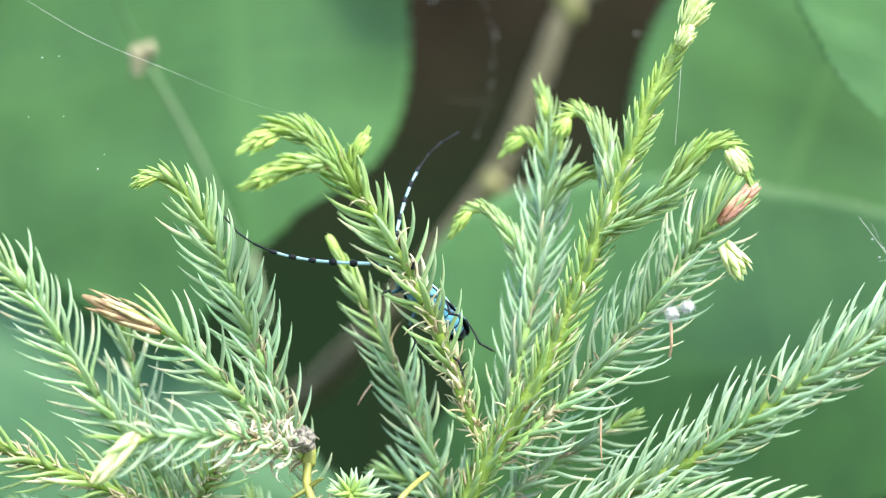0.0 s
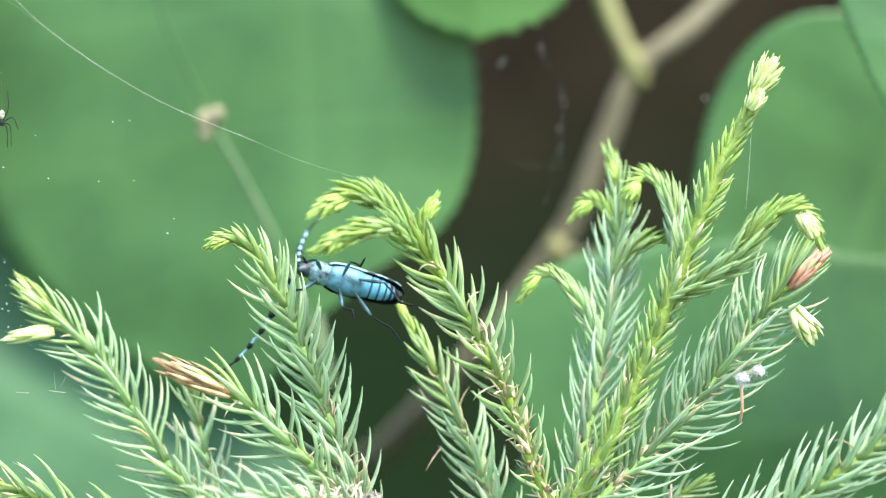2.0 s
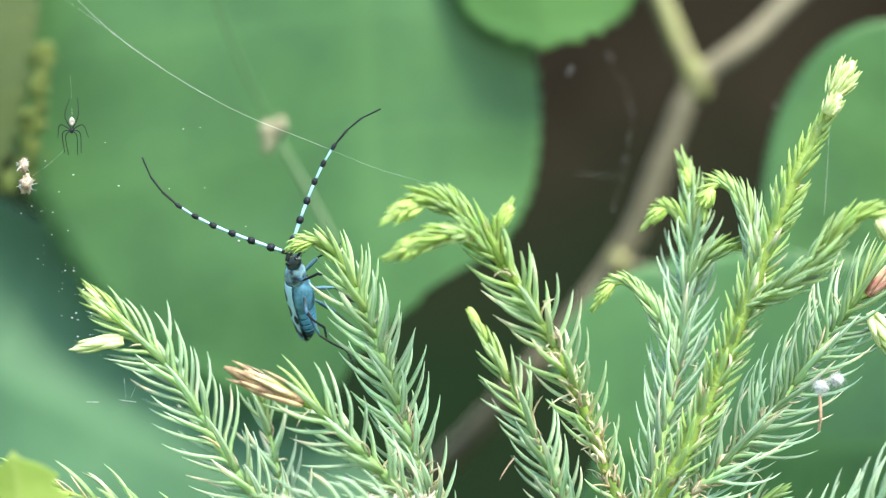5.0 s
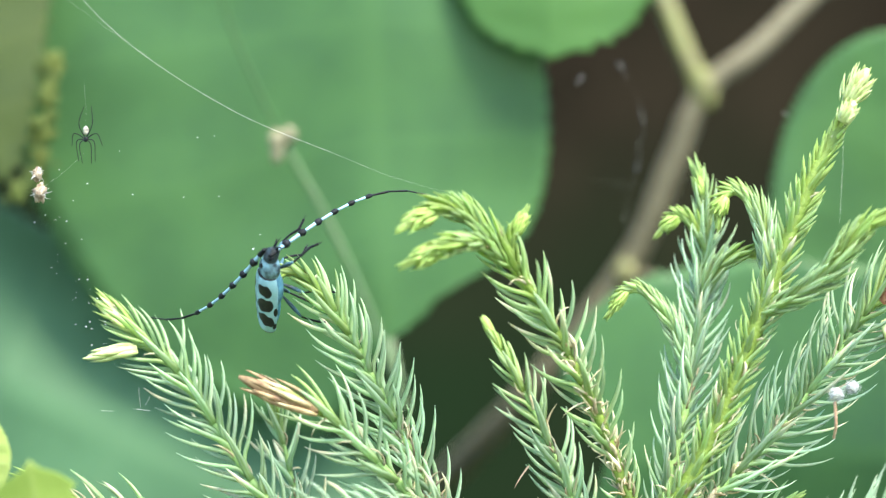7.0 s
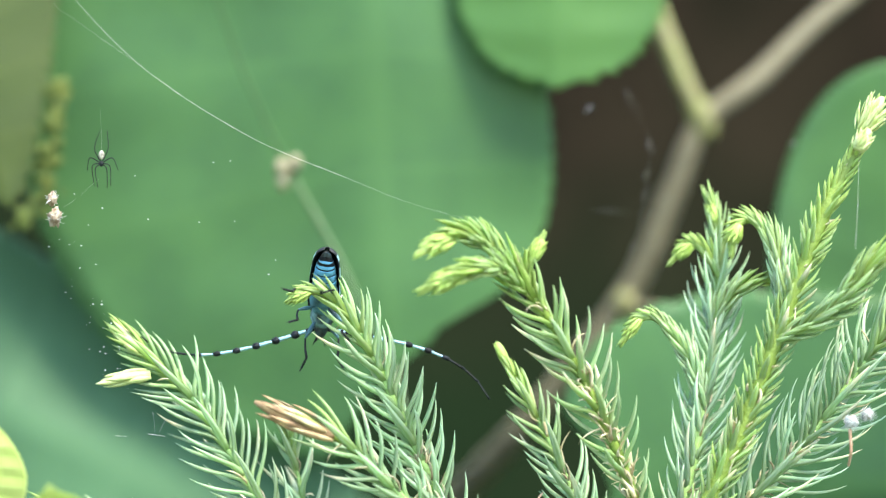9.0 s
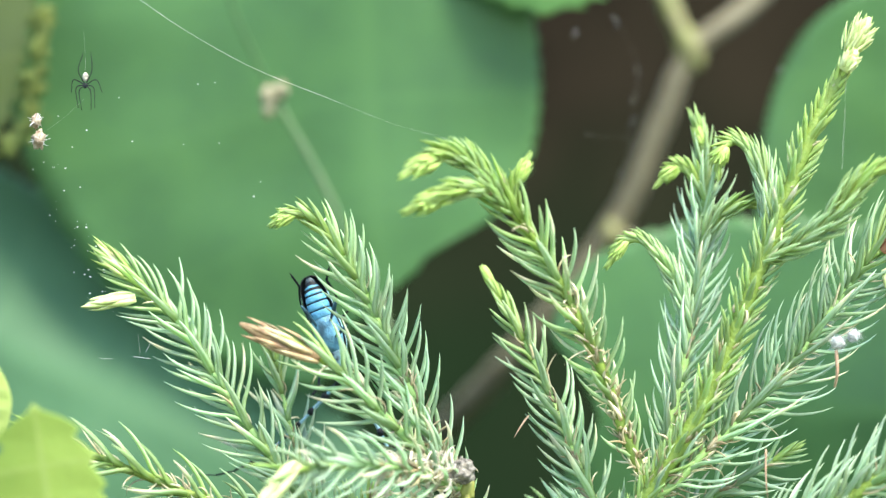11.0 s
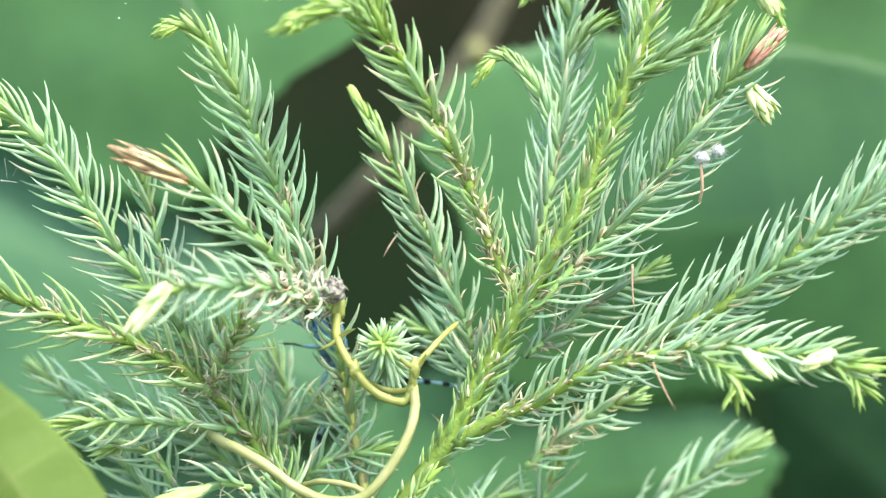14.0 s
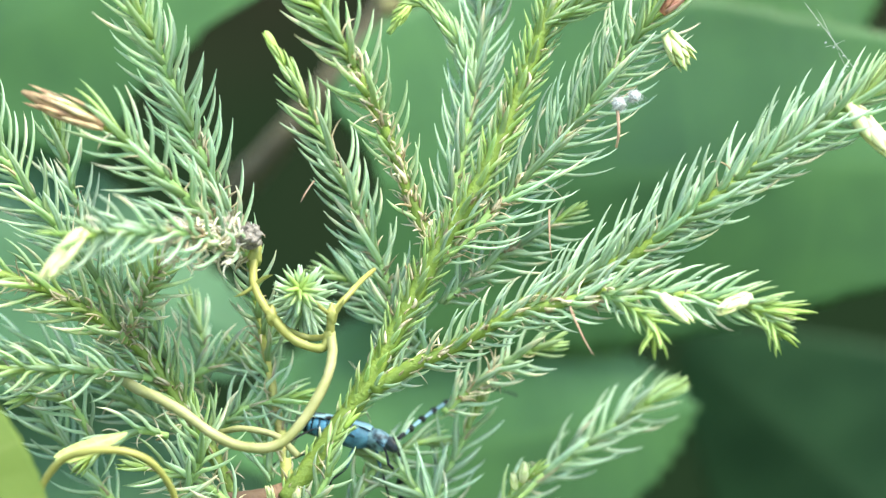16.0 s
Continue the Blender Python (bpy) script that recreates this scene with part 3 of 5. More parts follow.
bud(low_tip, (44.2, 10.0, -75.3), (43.5, 9.0, -72.0), 1.2, BUD, "small pale cream bud", seed=74, long_=0.7, scales=7, broad=0.9)
bud(leader, (-4.3, -2.0, -75.3), (-5.1, -4.0, -72.3), 1.3, BUD, "small pale cream bud", seed=75, long_=0.7, scales=7, broad=0.9)
bud(leader, (0.1, -2.0, -75.5), (0.7, -4.0, -72.6), 1.3, BUD, "small pale cream bud", seed=76, long_=0.7, scales=7, broad=0.9)
shoot(sapling, [(10.9, 14.0, -80.2), (16.6, 16.0, -71.5), (23.5, 18.0, -67.2), (30.5, 20.0, -66.3)], thick=0.9, length=9.33, gap=1.05, young=0.05, dry=0.16, tip=10, seed=77)
shoot(sapling, [(-35.5, 14.0, -51.9), (-37.2, 14.0, -44.0), (-35.5, 14.0, -37.2), (-31.1, 15.0, -31.6)], thick=0.8, length=7.04, gap=0.964, young=0.05, dry=0.64, tip=10, seed=78)
shoot(sapling, [(-39.4, 6.0, -63.4), (-42.6, 4.0, -57.6), (-47.9, 2.0, -54.0), (-53.2, 0.0, -55.4)], thick=0.8, length=8.4, gap=1.05, young=0.1, dry=0.16, tip=10, seed=79)
shoot(sapling, [(-24.7, 2.0, -62.8), (-29.0, 0.0, -61.5), (-34.4, -2.0, -62.3), (-40.8, -4.0, -67.5)], thick=0.8, length=8.4, gap=1.05, young=0.1, dry=0.32, tip=10, seed=80)
shoot(sapling, [(1.8, 0.0, -78.0), (6.1, -2.0, -71.1), (7.2, -3.0, -64.4), (11.0, -3.0, -59.5)], thick=0.8, length=7.04, gap=0.964, young=0.3, dry=0.16, tip=10, seed=81)
shoot(sapling, [(-5.0, 14.0, -51.9), (-9.5, 16.0, -49.9), (-13.0, 18.0, -45.5)], thick=0.8, length=7.04, gap=0.964, young=0.1, dry=0.48, tip=10, seed=82)
shoot(sapling, [(-1.0, 8.0, -74.8), (-2.5, 12.0, -64.1), (-4.7, 12.0, -51.7), (-6.9, 8.0, -39.0), (-8.6, 3.0, -27.8)], thick=1.3, length=8.4, gap=0.864, young=0.2, dry=0.32, tip=4, old=True, seed=83)

shoot(sapling, [(30.0, 6.0, -37.0), (38.0, 8.0, -31.0), (47.0, 10.0, -25.0), (56.0, 11.0, -20.0)], thick=0.8, length=9.5, gap=0.8, lean=58, bend=34, young=0.08, dry=0.16, tip=8, flakes=(0, 0.6, 24), seed=84)
shoot(sapling, [(30.0, 12.0, -60.0), (37.0, 12.0, -54.0), (45.0, 13.0, -49.0), (53.0, 14.0, -46.0)], thick=0.8, length=8.5, gap=0.8, lean=58, bend=34, young=0.08, dry=0.2, tip=8, flakes=(0, 0.6, 24), seed=85)

shoot(sapling, [(-33.4, 4.0, -44.4), (-29.2, 0.0, -36.4), (-24.9, -4.0, -28.5)], thick=0.9, length=8.0, gap=0.7, lean=60, bend=20, young=0.4, dry=0.45, tip=6, flakes=(0, 1.0, 50), seed=86)

# the stem below, down to the ground
foot = [(-27, 10, -90), (-34, 14, -180), (-40, 18, -420), (-38, 20, -760), (-36, 20, -1003)]
v, f = tube(spline([Vector(q) * MM for q in [(-1.8, 7.0, -74.6)] + foot], 8), lambda u: MM * (2.0 + 5.0 * u), 12, 0.05, random.Random(3))
part("trunk", mesh("trunk", v, f), TRUNK, sapling, "slender brown stem", BASE)
v, f = tube(spline([Vector(q) * MM for q in [(-10.6, 10.0, -78.5), (-20, 11, -95), (-33, 14, -160)]], 8), lambda u: MM * (1.4 + 1.0 * u), 10, 0.05, random.Random(4))
part("side_stem", mesh("side_stem", v, f), AXIS_OLD, sapling, "green side stem", BASE)
KNOT = (-8.3, -6.5, -23.6)
VINE_UP = [(-7.4, -4.0, -26.9), (-7.4, -6.0, -33.0), (-4.2, -8.0, -38.8), (0.1, -8.0, -43.4), (5.0, -9.0, -45.0), (6.9, -9.0, -42.9)]
VINE_LOOP = [(-4.2, -7.0, -38.4), (-1.5, -5.0, -41.5), (2.8, -4.0, -43.3), (6.9, -7.0, -43.0)]
VINE_ARM = [(7.1, -9.0, -42.9), (7.3, -10.0, -38.7), (10.4, -8.0, -35.1), (13.2, -4.0, -32.4), (15.9, 2.0, -30.6)]
VINE_DOWN = [(7.1, -9.0, -42.0), (7.3, -11.0, -46.1), (5.8, -13.0, -51.3), (1.7, -14.0, -58.1), (-3.4, -14.0, -62.9), (-10.1, -13.0, -63.1), (-15.5, -12.0, -60.8), (-20.9, -11.0, -56.9), (-26.3, -9.0, -53.9), (-30.1, -4.0, -52.8), (-35.2, 10.0, -51.5)]
VINE_BACK = [(0.7, -6.0, -66.0), (-3.5, -4.0, -62.3), (-10.3, -2.0, -61.0), (-15.9, 2.0, -62.2), (-20.6, 8.0, -60.8)]
VINE_LEFT = [(-49.4, -16.0, -74.4), (-46.5, -18.0, -68.2), (-42.6, -20.0, -64.0), (-36.1, -22.0, -62.4), (-29.8, -22.0, -63.1), (-25.7, -20.0, -66.1), (-22.8, -16.0, -71.7), (-21.9, -12.0, -79.3)]
WOOL_A, WOOL_B = (63.1, -6.0, 1.4), (66.1, -6.0, 2.8)
WOOL_STALK = [(62.8, -6.0, 0.1), (63.0, -6.0, -4.2), (62.8, -4.0, -7.0)]

BRANCH_MAIN = [(99.5, 227.1, 126.5), (81.5, 222.4, 111.3), (65.3, 218.9, 95.0), (50.8, 217.7, 83.4), (42.4, 220.1, 63.8), (34.8, 223.6, 43.8), (25.2, 227.1, 28.0), (13.3, 231.9, 11.9), (-2.9, 241.3, -7.0), (-21.0, 264.9, -26.2), (-43.3, 312.1, -49.1)]
BRANCH_FORK = [(33.6, 220.1, 125.4), (39.1, 218.9, 110.8), (45.2, 217.7, 95.2), (50.7, 217.7, 83.1)]
BRANCH_BUD = (29.1, 222.4, 32.3)
BRANCH_STUB = [(29.1, 222.4, 32.3), (41.6, 217.7, 30.2), (55.5, 213.0, 27.9)]
STALK = [(-75.7, 120.6, 103.6), (-67.1, 120.6, 81.4), (-57.2, 120.6, 60.6), (-49.0, 121.6, 46.8), (-40.7, 123.7, 30.3), (-31.1, 126.8, 7.0), (-27.9, 133.0, -4.2)]


# ---- knot, vine, wool, near leaf ----
def cord(parent, points, radius, mat, name="stem", label="", sides=10, taper=0.25, seed=1, lumps=0.06):
    rnd = random.Random(seed)
    line = spline([Vector(q) * MM + BASE - parent.location for q in points], 9)
    v, f = tube(line, lambda u: MM * radius * (1 - taper * u) * (1 + lumps * math.sin(u * 40 + seed)), sides, 0.05, rnd)
    return part(name, mesh(name, v, f), mat, parent, label)


def blob(radius, seed, squash=(1, 1, 1), rough=0.25, sub=3):
    """A lumpy ball as verts and faces."""
    bm = bmesh.new()
    bmesh.ops.create_icosphere(bm, subdivisions=sub, radius=1)
    for q in bm.verts:
        n = noise.noise(q.co * 2.3 + Vector((seed * 7.1, 0, 0))) + 0.5 * noise.noise(q.co * 5.5 + Vector((0, seed * 3.3, 0)))
        q.co = Vector([c * s for c, s in zip(q.co * (1 + rough * n), squash)]) * radius
    v = [q.co.copy() for q in bm.verts]
    f = [tuple(q.index for q in face.verts) for face in bm.faces]
    bm.free()
    return v, f


knot = thing("dried_knot", Vector(KNOT) * MM + BASE, "dark grey dried knot with pale withered scales on a cedar twig", "dead bud")
v, f = blob(2.6 * MM, 4, (1, 1, 0.95), 0.26, 4)
part("core", mesh("core", v, f, False), GALL, knot)
rnd = random.Random(21)
pieces = []
for i in range(10):
    d = Vector((rnd.gauss(0, 1), rnd.gauss(0, 1), rnd.gauss(0, 1))).normalized()
    pieces.append(needle_shape(d * 1.6 * MM, d, d.orthogonal().normalized(), rnd.uniform(1.0, 2.8) * MM, 0.42 * MM, 10, rnd.uniform(-160, 160), rnd, 0, rnd.uniform(-1, 1)))
v, f = join(pieces)
tagged(part("withered_scales", mesh("withered_scales", v, f, False), material("pale withered scale", (0.55, 0.48, 0.42), 0.7, (0.32, 0.26, 0.21), 400, 0.2, 2000, 0.1, 0.3, 0.4), knot, "pale curled withered scales"), kind="stuff")
pieces = []
for i in range(80):
    c = Vector((rnd.uniform(-15, -2), rnd.uniform(-6, 0), rnd.uniform(-5, 4))) * MM
    d = Vector((rnd.gauss(-0.5, 1), rnd.gauss(0, 1), rnd.gauss(-0.3, 1))).normalized()
    pieces.append(needle_shape(c, d, d.orthogonal().normalized(), rnd.uniform(2.0, 6.0) * MM, 0.62 * MM, 10, rnd.uniform(-150, 150), rnd, 0, rnd.uniform(-1, 1)))
v, f = join(pieces)
tagged(part("withered_needles", mesh("withered_needles", v, f, False), material("pale withered needle", (0.86, 0.84, 0.76), 0.65, (0.56, 0.50, 0.42), 300, 0.2, 2000, 0.5, 0.3, 0.3), knot, "pale curled withered needles"), kind="stuff")

vine = thing("vine", BASE + Vector(VINE_UP[-1]) * MM, "ochre climbing vine looped round the cedar twigs", "vine")
cord(vine, VINE_UP, 0.82, VINE, "stem", "", taper=-0.1, seed=1)
cord(vine, VINE_LOOP, 0.7, VINE, "tendril", "", taper=0.1, seed=2)
cord(vine, VINE_ARM, 0.8, VINE, "side_stem", "", taper=0.45, seed=3)
cord(vine, VINE_DOWN, 0.95, VINE_OLD, "stem", "beige older vine stem", taper=-0.15, seed=4, lumps=0.04)
cord(vine, VINE_BACK, 0.7, VINE_OLD, "stem", "beige older vine stem", seed=5)
cord(vine, VINE_LEFT, 0.75, VINE, "stem", "yellow-green bowed vine stem", seed=6, taper=0.1)
for q, s in ((VINE_UP[-1], 1.35), (VINE_ARM[1], 1.2), (VINE_UP[0], 1.6), (VINE_UP[2], 1.15)):
    v, f = blob(s * MM, int(s * 10), (0.9, 0.9, 1.7), 0.35, 3)
    part("node", mesh("node", v, f), VINE, vine, "", Vector(q) * MM + BASE - vine.location)
for i, (q, d) in enumerate(((VINE_ARM[1], (-0.8, -0.3, 0.6)), (VINE_ARM[1], (0.7, -0.4, 0.8)), (VINE_UP[1], (0.8, -0.3, 0.6)), (VINE_UP[1], (-0.7, -0.2, -0.5)))):
    d = Vector(d).normalized()
    v, f = needle_shape(Vector((0, 0, 0)), d, d.orthogonal().normalized(), 4.5 * MM, 1.3 * MM, 5, 30, random.Random(i))
    part("stipule", mesh("stipule", v, f, False), VINE, vine, "", Vector(q) * MM + BASE - vine.location)

for i, (q, s) in enumerate(((WOOL_A, 2.9), (WOOL_B, 2.5))):
    rnd = random.Random(40 + i)
    tuft = thing("wool_tuft", Vector(q) * MM + BASE, "small white woolly tuft caught on cedar needles", "fluff", "wool tufts on the twig")
    v, f = blob(s * 0.42 * MM, 9 + i, (1, 1, 0.9), 0.6, 3)
    part("core", mesh("core", v, f), WOOL, tuft)
    pieces = []
    for k in range(260):
        d = Vector((rnd.gauss(0, 1), rnd.gauss(0, 1), rnd.gauss(0, 1))).normalized()
        pieces.append(needle_shape(d * 0.3 * MM, d, d.orthogonal().normalized(), s * rnd.uniform(0.4, 0.95) * MM, 0.06 * MM, 5, rnd.uniform(-260, 260), rnd, 0, rnd.uniform(-1, 1)))
    v, f = join(pieces)
    tagged(part("fibre_tuft", mesh("fibre_tuft", v, f), WOOL, tuft), kind="stuff")
stalk = thing("dry_stalk", Vector(WOOL_STALK[0]) * MM + BASE, "thin rust-red dry stalk hanging in the cedar needles", "stalk")
cord(stalk, WOOL_STALK, 0.35, HUSK, "stem")
for foot, head in (((49.5, -6.0, -18.9), (50.0, -6.0, -28.7)), ((52.2, -16.0, -37.1), (56.6, -18.0, -46.3)), ((4.4, 8.0, -13.3), (1.6, 6.0, -17.7))):
    straw = thing("fallen_needle", Vector(foot) * MM + BASE, "fallen rust-brown dry needle caught in the twig", "dry needle", "fallen needles")
    d = (Vector(head) - Vector(foot)) * MM
    v, f = needle_shape(Vector((0, 0, 0)), d.normalized(), d.orthogonal().normalized(), d.length, 0.5 * MM, 8, 16, random.Random(2))
    part("needle", mesh("needle", v, f, False), HUSK, straw)

# ---- broad leaves ----
def leaf_material(name, colour, colour2, vein, rough=0.45, translucent=0.3):
    m = material(name, colour, rough, colour2, 45.0, 0.25, 700.0, translucent, 0.3, detail=5.0)
    nt = m.node_tree
    ramp = [n for n in nt.nodes if n.type == "VALTORGB"][0]
    att = nt.nodes.new("ShaderNodeAttribute")
    att.attribute_name = "vein"
    mix = nt.nodes.new("ShaderNodeMixRGB")
    mix.inputs["Color2"].default_value = (*vein, 1)
    nt.links.new(att.outputs["Fac"], mix.inputs["Fac"])
    nt.links.new(ramp.outputs["Color"], mix.inputs["Color1"])
    for n in nt.nodes:
        if n.type == "BSDF_PRINCIPLED":
            nt.links.new(mix.outputs["Color"], n.inputs["Base Color"])
        if n.type == "BSDF_TRANSLUCENT":
            nt.links.new(mix.outputs["Color"], n.inputs["Color"])
    return m


LEAF = leaf_material("broad leaf", (0.070, 0.176, 0.061), (0.050, 0.132, 0.052), (0.077, 0.186, 0.066))
LEAF_BLUE = leaf_material("shaded broad leaf", (0.074, 0.168, 0.088), (0.058, 0.138, 0.073), (0.086, 0.180, 0.095))
LEAF_LIGHT = leaf_material("light broad leaf", (0.076, 0.188, 0.050), (0.061, 0.158, 0.043), (0.080, 0.192, 0.054))
LEAF_OLIVE = leaf_material("olive leaf", (0.058, 0.088, 0.019), (0.040, 0.066, 0.014), (0.080, 0.110, 0.024))
LEAF_RAGGED = material("ragged yellow-green leaf", (0.13, 0.165, 0.035), 0.6, (0.06, 0.095, 0.022), 300, 0.4, 900, 0.3, 0.3)
# leaf green darkened: the deep shade is put into the base colour
LEAF_PAINTED_SHADE = leaf_material("leaf with shade in its colour", (0.022, 0.062, 0.028), (0.013, 0.040, 0.019), (0.028, 0.070, 0.034))
LEAF_BLUE.node_tree.nodes["Principled BSDF"].inputs["Specular IOR Level"].default_value = 0.14
LEAF_PAINTED_SHADE.node_tree.nodes["Principled BSDF"].inputs["Specular IOR Level"].default_value = 0.08
LEAF_YOUNG = leaf_material("young vine leaf", (0.50, 0.60, 0.22), (0.40, 0.53, 0.15), (0.55, 0.63, 0.32), 0.45, 0.45)
LEAF_LIME = leaf_material("toothed lime leaf", (0.26, 0.37, 0.085), (0.20, 0.31, 0.065), (0.31, 0.40, 0.13), 0.5, 0.45)
LEAF_VINE = leaf_material("holed vine leaf", (0.130, 0.200, 0.042), (0.095, 0.160, 0.032), (0.17, 0.23, 0.07), 0.6, 0.4)
PETIOLE = material("leaf stalk", (0.155, 0.235, 0.12), 0.5, (0.18, 0.23, 0.14), 200, 0.2, 900)
STALK_GREEN = material("green thin twig", (0.036, 0.088, 0.032), 0.8, (0.040, 0.090, 0.036), 200, 0.2, 900, 0, 0.2)
STALK_DULL = material("dull thin twig", (0.078, 0.140, 0.068), 0.7, (0.095, 0.142, 0.080), 200, 0.2, 900, 0, 0.2)
BARK = material("grey twig bark", (0.165, 0.150, 0.095), 0.7, (0.115, 0.105, 0.066), 160, 0.7, 800)
BARK_GREEN = material("green node bark", (0.20, 0.225, 0.075), 0.6, (0.17, 0.165, 0.075), 160, 0.5, 800)


def broad_leaf(parent, base, tip, wide_a, wide_b, mat, label, facing=(0, -1, 0), lobe=20, lobe_b=None, tilt_a=8, tilt_b=8, teeth=36, tooth=2.2,
               veins=7, droop=6, blunt=0.62, blunt_a=None, full=0.75, hole=None, stalk_to=None, seed=1):
    """A toothed blade from base to tip in mm, with two halves of their own width, folded along the midrib."""
    base, tip = Vector(base), Vector(tip)
    l = (tip - base).normalized()
    n = Vector(facing)
    n = (n - l * n.dot(l)).normalized()
    r = l.cross(n)
    length = (tip - base).length
    rows, cols = 150, 12
    lobes = (lobe, lobe if lobe_b is None else lobe_b)
    verts, veinv, faces = [], [], []
    for half, (wide, sgn, tilt) in enumerate(((wide_a, -1, tilt_a), (wide_b, 1, tilt_b))):
        o = len(verts)
        for i in range(rows + 1):
            t = i / rows
            w = wide * max(0.0, math.sin(math.pi * t ** (blunt_a if half == 0 and blunt_a else blunt))) ** full
            along = length * t ** 1.25 - lobes[half] * min(1.0, t / 0.015) * max(0.0, 1 - t / 0.45)
            saw = (t * teeth) % 1.0
            w += tooth * (1 - saw) * min(1, t * 12) * min(1.0, (1 - t) * 30)
            along += tooth * (1 - saw) * max(0.0, (t - 0.6) / 0.4)
            mid = length * t ** 1.15
            for j in range(cols + 1):
                v = j / cols
                x = w * v
                y = mid + (along - mid) * v ** 1.25
                rib = abs(((t * veins) % 1.0) - 0.5) * 2
                h = -math.tan(radians(tilt)) * x + 0.6 * (rib - 0.5) * v * (1 - v) * 2 - droop * (y / length) ** 2 \
                    + 1.8 * noise.noise(Vector((x * 0.03 + seed, y * 0.03, seed * 1.7)))
                verts.append((l * y + r * sgn * x + n * h) * MM)
                line = max(0.0, 1 - (1 - rib) * 9) * 0.6 * (1 - 0.5 * v)
                veinv.append(min(1.0, max(line, 0.7 - x / (0.5 + 1.2 * (1 - t)))) if x < 3 else line)
        for i in range(rows):
            for j in range(cols):
                a = o + i * (cols + 1) + j
                if hole and half == hole[0] and any((i / rows - q[0]) ** 2 / q[2] ** 2 + (j / cols - q[1]) ** 2 / q[3] ** 2 < 1 for q in hole[1]):
                    continue
                q = (a, a + 1, a + cols + 2, a + cols + 1)
                faces.append(q if sgn > 0 else tuple(reversed(q)))
    me = mesh("leaf", verts, faces, True, {"vein": veinv})
    bm = bmesh.new()
    bm.from_mesh(me)
    bmesh.ops.remove_doubles(bm, verts=bm.verts, dist=1e-6)
    bm.to_mesh(me)
    bm.free()
    ob = part("leaf", me, mat, parent, label, base * MM + BASE - parent.location)
    thick = ob.modifiers.new("thickness", "SOLIDIFY")
    thick.thickness = 0.35 * MM
    thick.offset = 0
    if stalk_to is not None:
        pts_ = [Vector((0, 0, 0)), (Vector(stalk_to) - base) * 0.5 * MM + Vector((0, 0.004, -0.003)), (Vector(stalk_to) - base) * MM]
        v, f = tube(spline(pts_, 8), lambda u: MM * (1.0 + 0.5 * u), 8)
        part("leaf_stalk", mesh("leaf_stalk", v, f), PETIOLE, ob)
    return ob


shrub = thing("broadleaf_shrub", (0.02, 0.16, 0), "shrub with large toothed green leaves on grey-brown twigs", "shrub")
ROOT = [(-55, 312, -120), (-52, 300, -300), (-15, 230, -650), (20, 190, -1004)]
cord(shrub, BRANCH_MAIN + ROOT, 2.75, BARK, "branch", "grey-beige twig", 12, -0.7, 2, 0.03)
cord(shrub, BRANCH_FORK, 2.65, BARK_GREEN, "branch", "greenish side twig", 12, -0.1, 3, 0.03)
cord(shrub, STALK[:3], 0.45, STALK_GREEN, "branch", "thin greenish twig", 10, -0.3, 4, 0.05)
cord(shrub, STALK[2:], 0.75, STALK_DULL, "branch", "thin dull greenish-grey twig", 10, -0.3, 4, 0.05)
cord(shrub, BRANCH_STUB, 1.2, BARK, "branch", "short grey-beige twig", 8, 0.2, 5, 0.05)
for q, s, m_, l_ in ((BRANCH_MAIN[3], 4.9, BARK_GREEN, "swollen greenish fork"), (BRANCH_BUD, 3.4, BARK_GREEN, "green bud on the twig"), ((-58.3, 119.6, 60.4), 2.5, SCAR, "pinkish-brown leaf scar"), ((-55.4, 119.6, 62.0), 2.0, SCAR, "pinkish-brown leaf scar"), ((-58.5, 119.6, 57.3), 1.8, SCAR, "pinkish-brown leaf scar")):
    v, f = blob(s * MM, int(s * 10), (0.8, 0.8, 1.15), 0.3, 3)
    part("node", mesh("node", v, f), m_, shrub, l_, Vector(q) * MM + BASE - shrub.location)
broad_leaf(shrub, (-32.1, 142.3, 12.7), (-43.5, 125.6, 222.2), 92.5, 41.5, LEAF, "broad mid-green toothed leaf", blunt_a=0.82, lobe=26, lobe_b=-12, tilt_a=4, tilt_b=8, teeth=60, tooth=2.0, stalk_to=(-27.9, 133.0, -4.2), seed=1)
broad_leaf(shrub, (8.8, 135.7, 157.5), (8.4, 126.3, 85.3), 26, 25, LEAF_LIGHT, "bright green toothed leaf", lobe=14, tilt_a=8, tilt_b=8, teeth=40, tooth=2.4, blunt=1.9, full=0.5, seed=2)
broad_leaf(shrub, (122.9, 152.0, 83.0), (77.2, 150.0, -47.5), 50, 45, LEAF, "broad mid-green toothed leaf", lobe=4, teeth=50, seed=3, facing=(0, -1, -0.6))
broad_leaf(shrub, (134.9, 72.0, 116.7), (115.9, 62.0, 44.9), 42, 40, LEAF, "mid-green toothed leaf", lobe=10, teeth=40, tooth=1.4, blunt=0.8, seed=4, facing=(0, -1, -0.75))
broad_leaf(shrub, (22.9, 135.0, -16.6), (228.2, 112.0, -10.7), 46, 44, LEAF, "broad mid-green toothed leaf", lobe=14, teeth=66, tooth=2.2, blunt=0.55, seed=5, facing=(0, -1, -0.15), tilt_a=10, tilt_b=3)
broad_leaf(shrub, (-4.9, 150.0, -91.8), (100.3, 134.0, -73.4), 37, 40, LEAF, "shaded mid-green leaf", facing=(0, -1, 0.08), lobe=14, teeth=40, seed=6, blunt=0.9)
broad_leaf(shrub, (-210.0, 152.0, 37.5), (-2.1, 150.0, -58.5), 42, 70, LEAF_BLUE, "shaded blue-green leaf", lobe=14, teeth=50, seed=7, facing=(0, -0.95, 0.28))
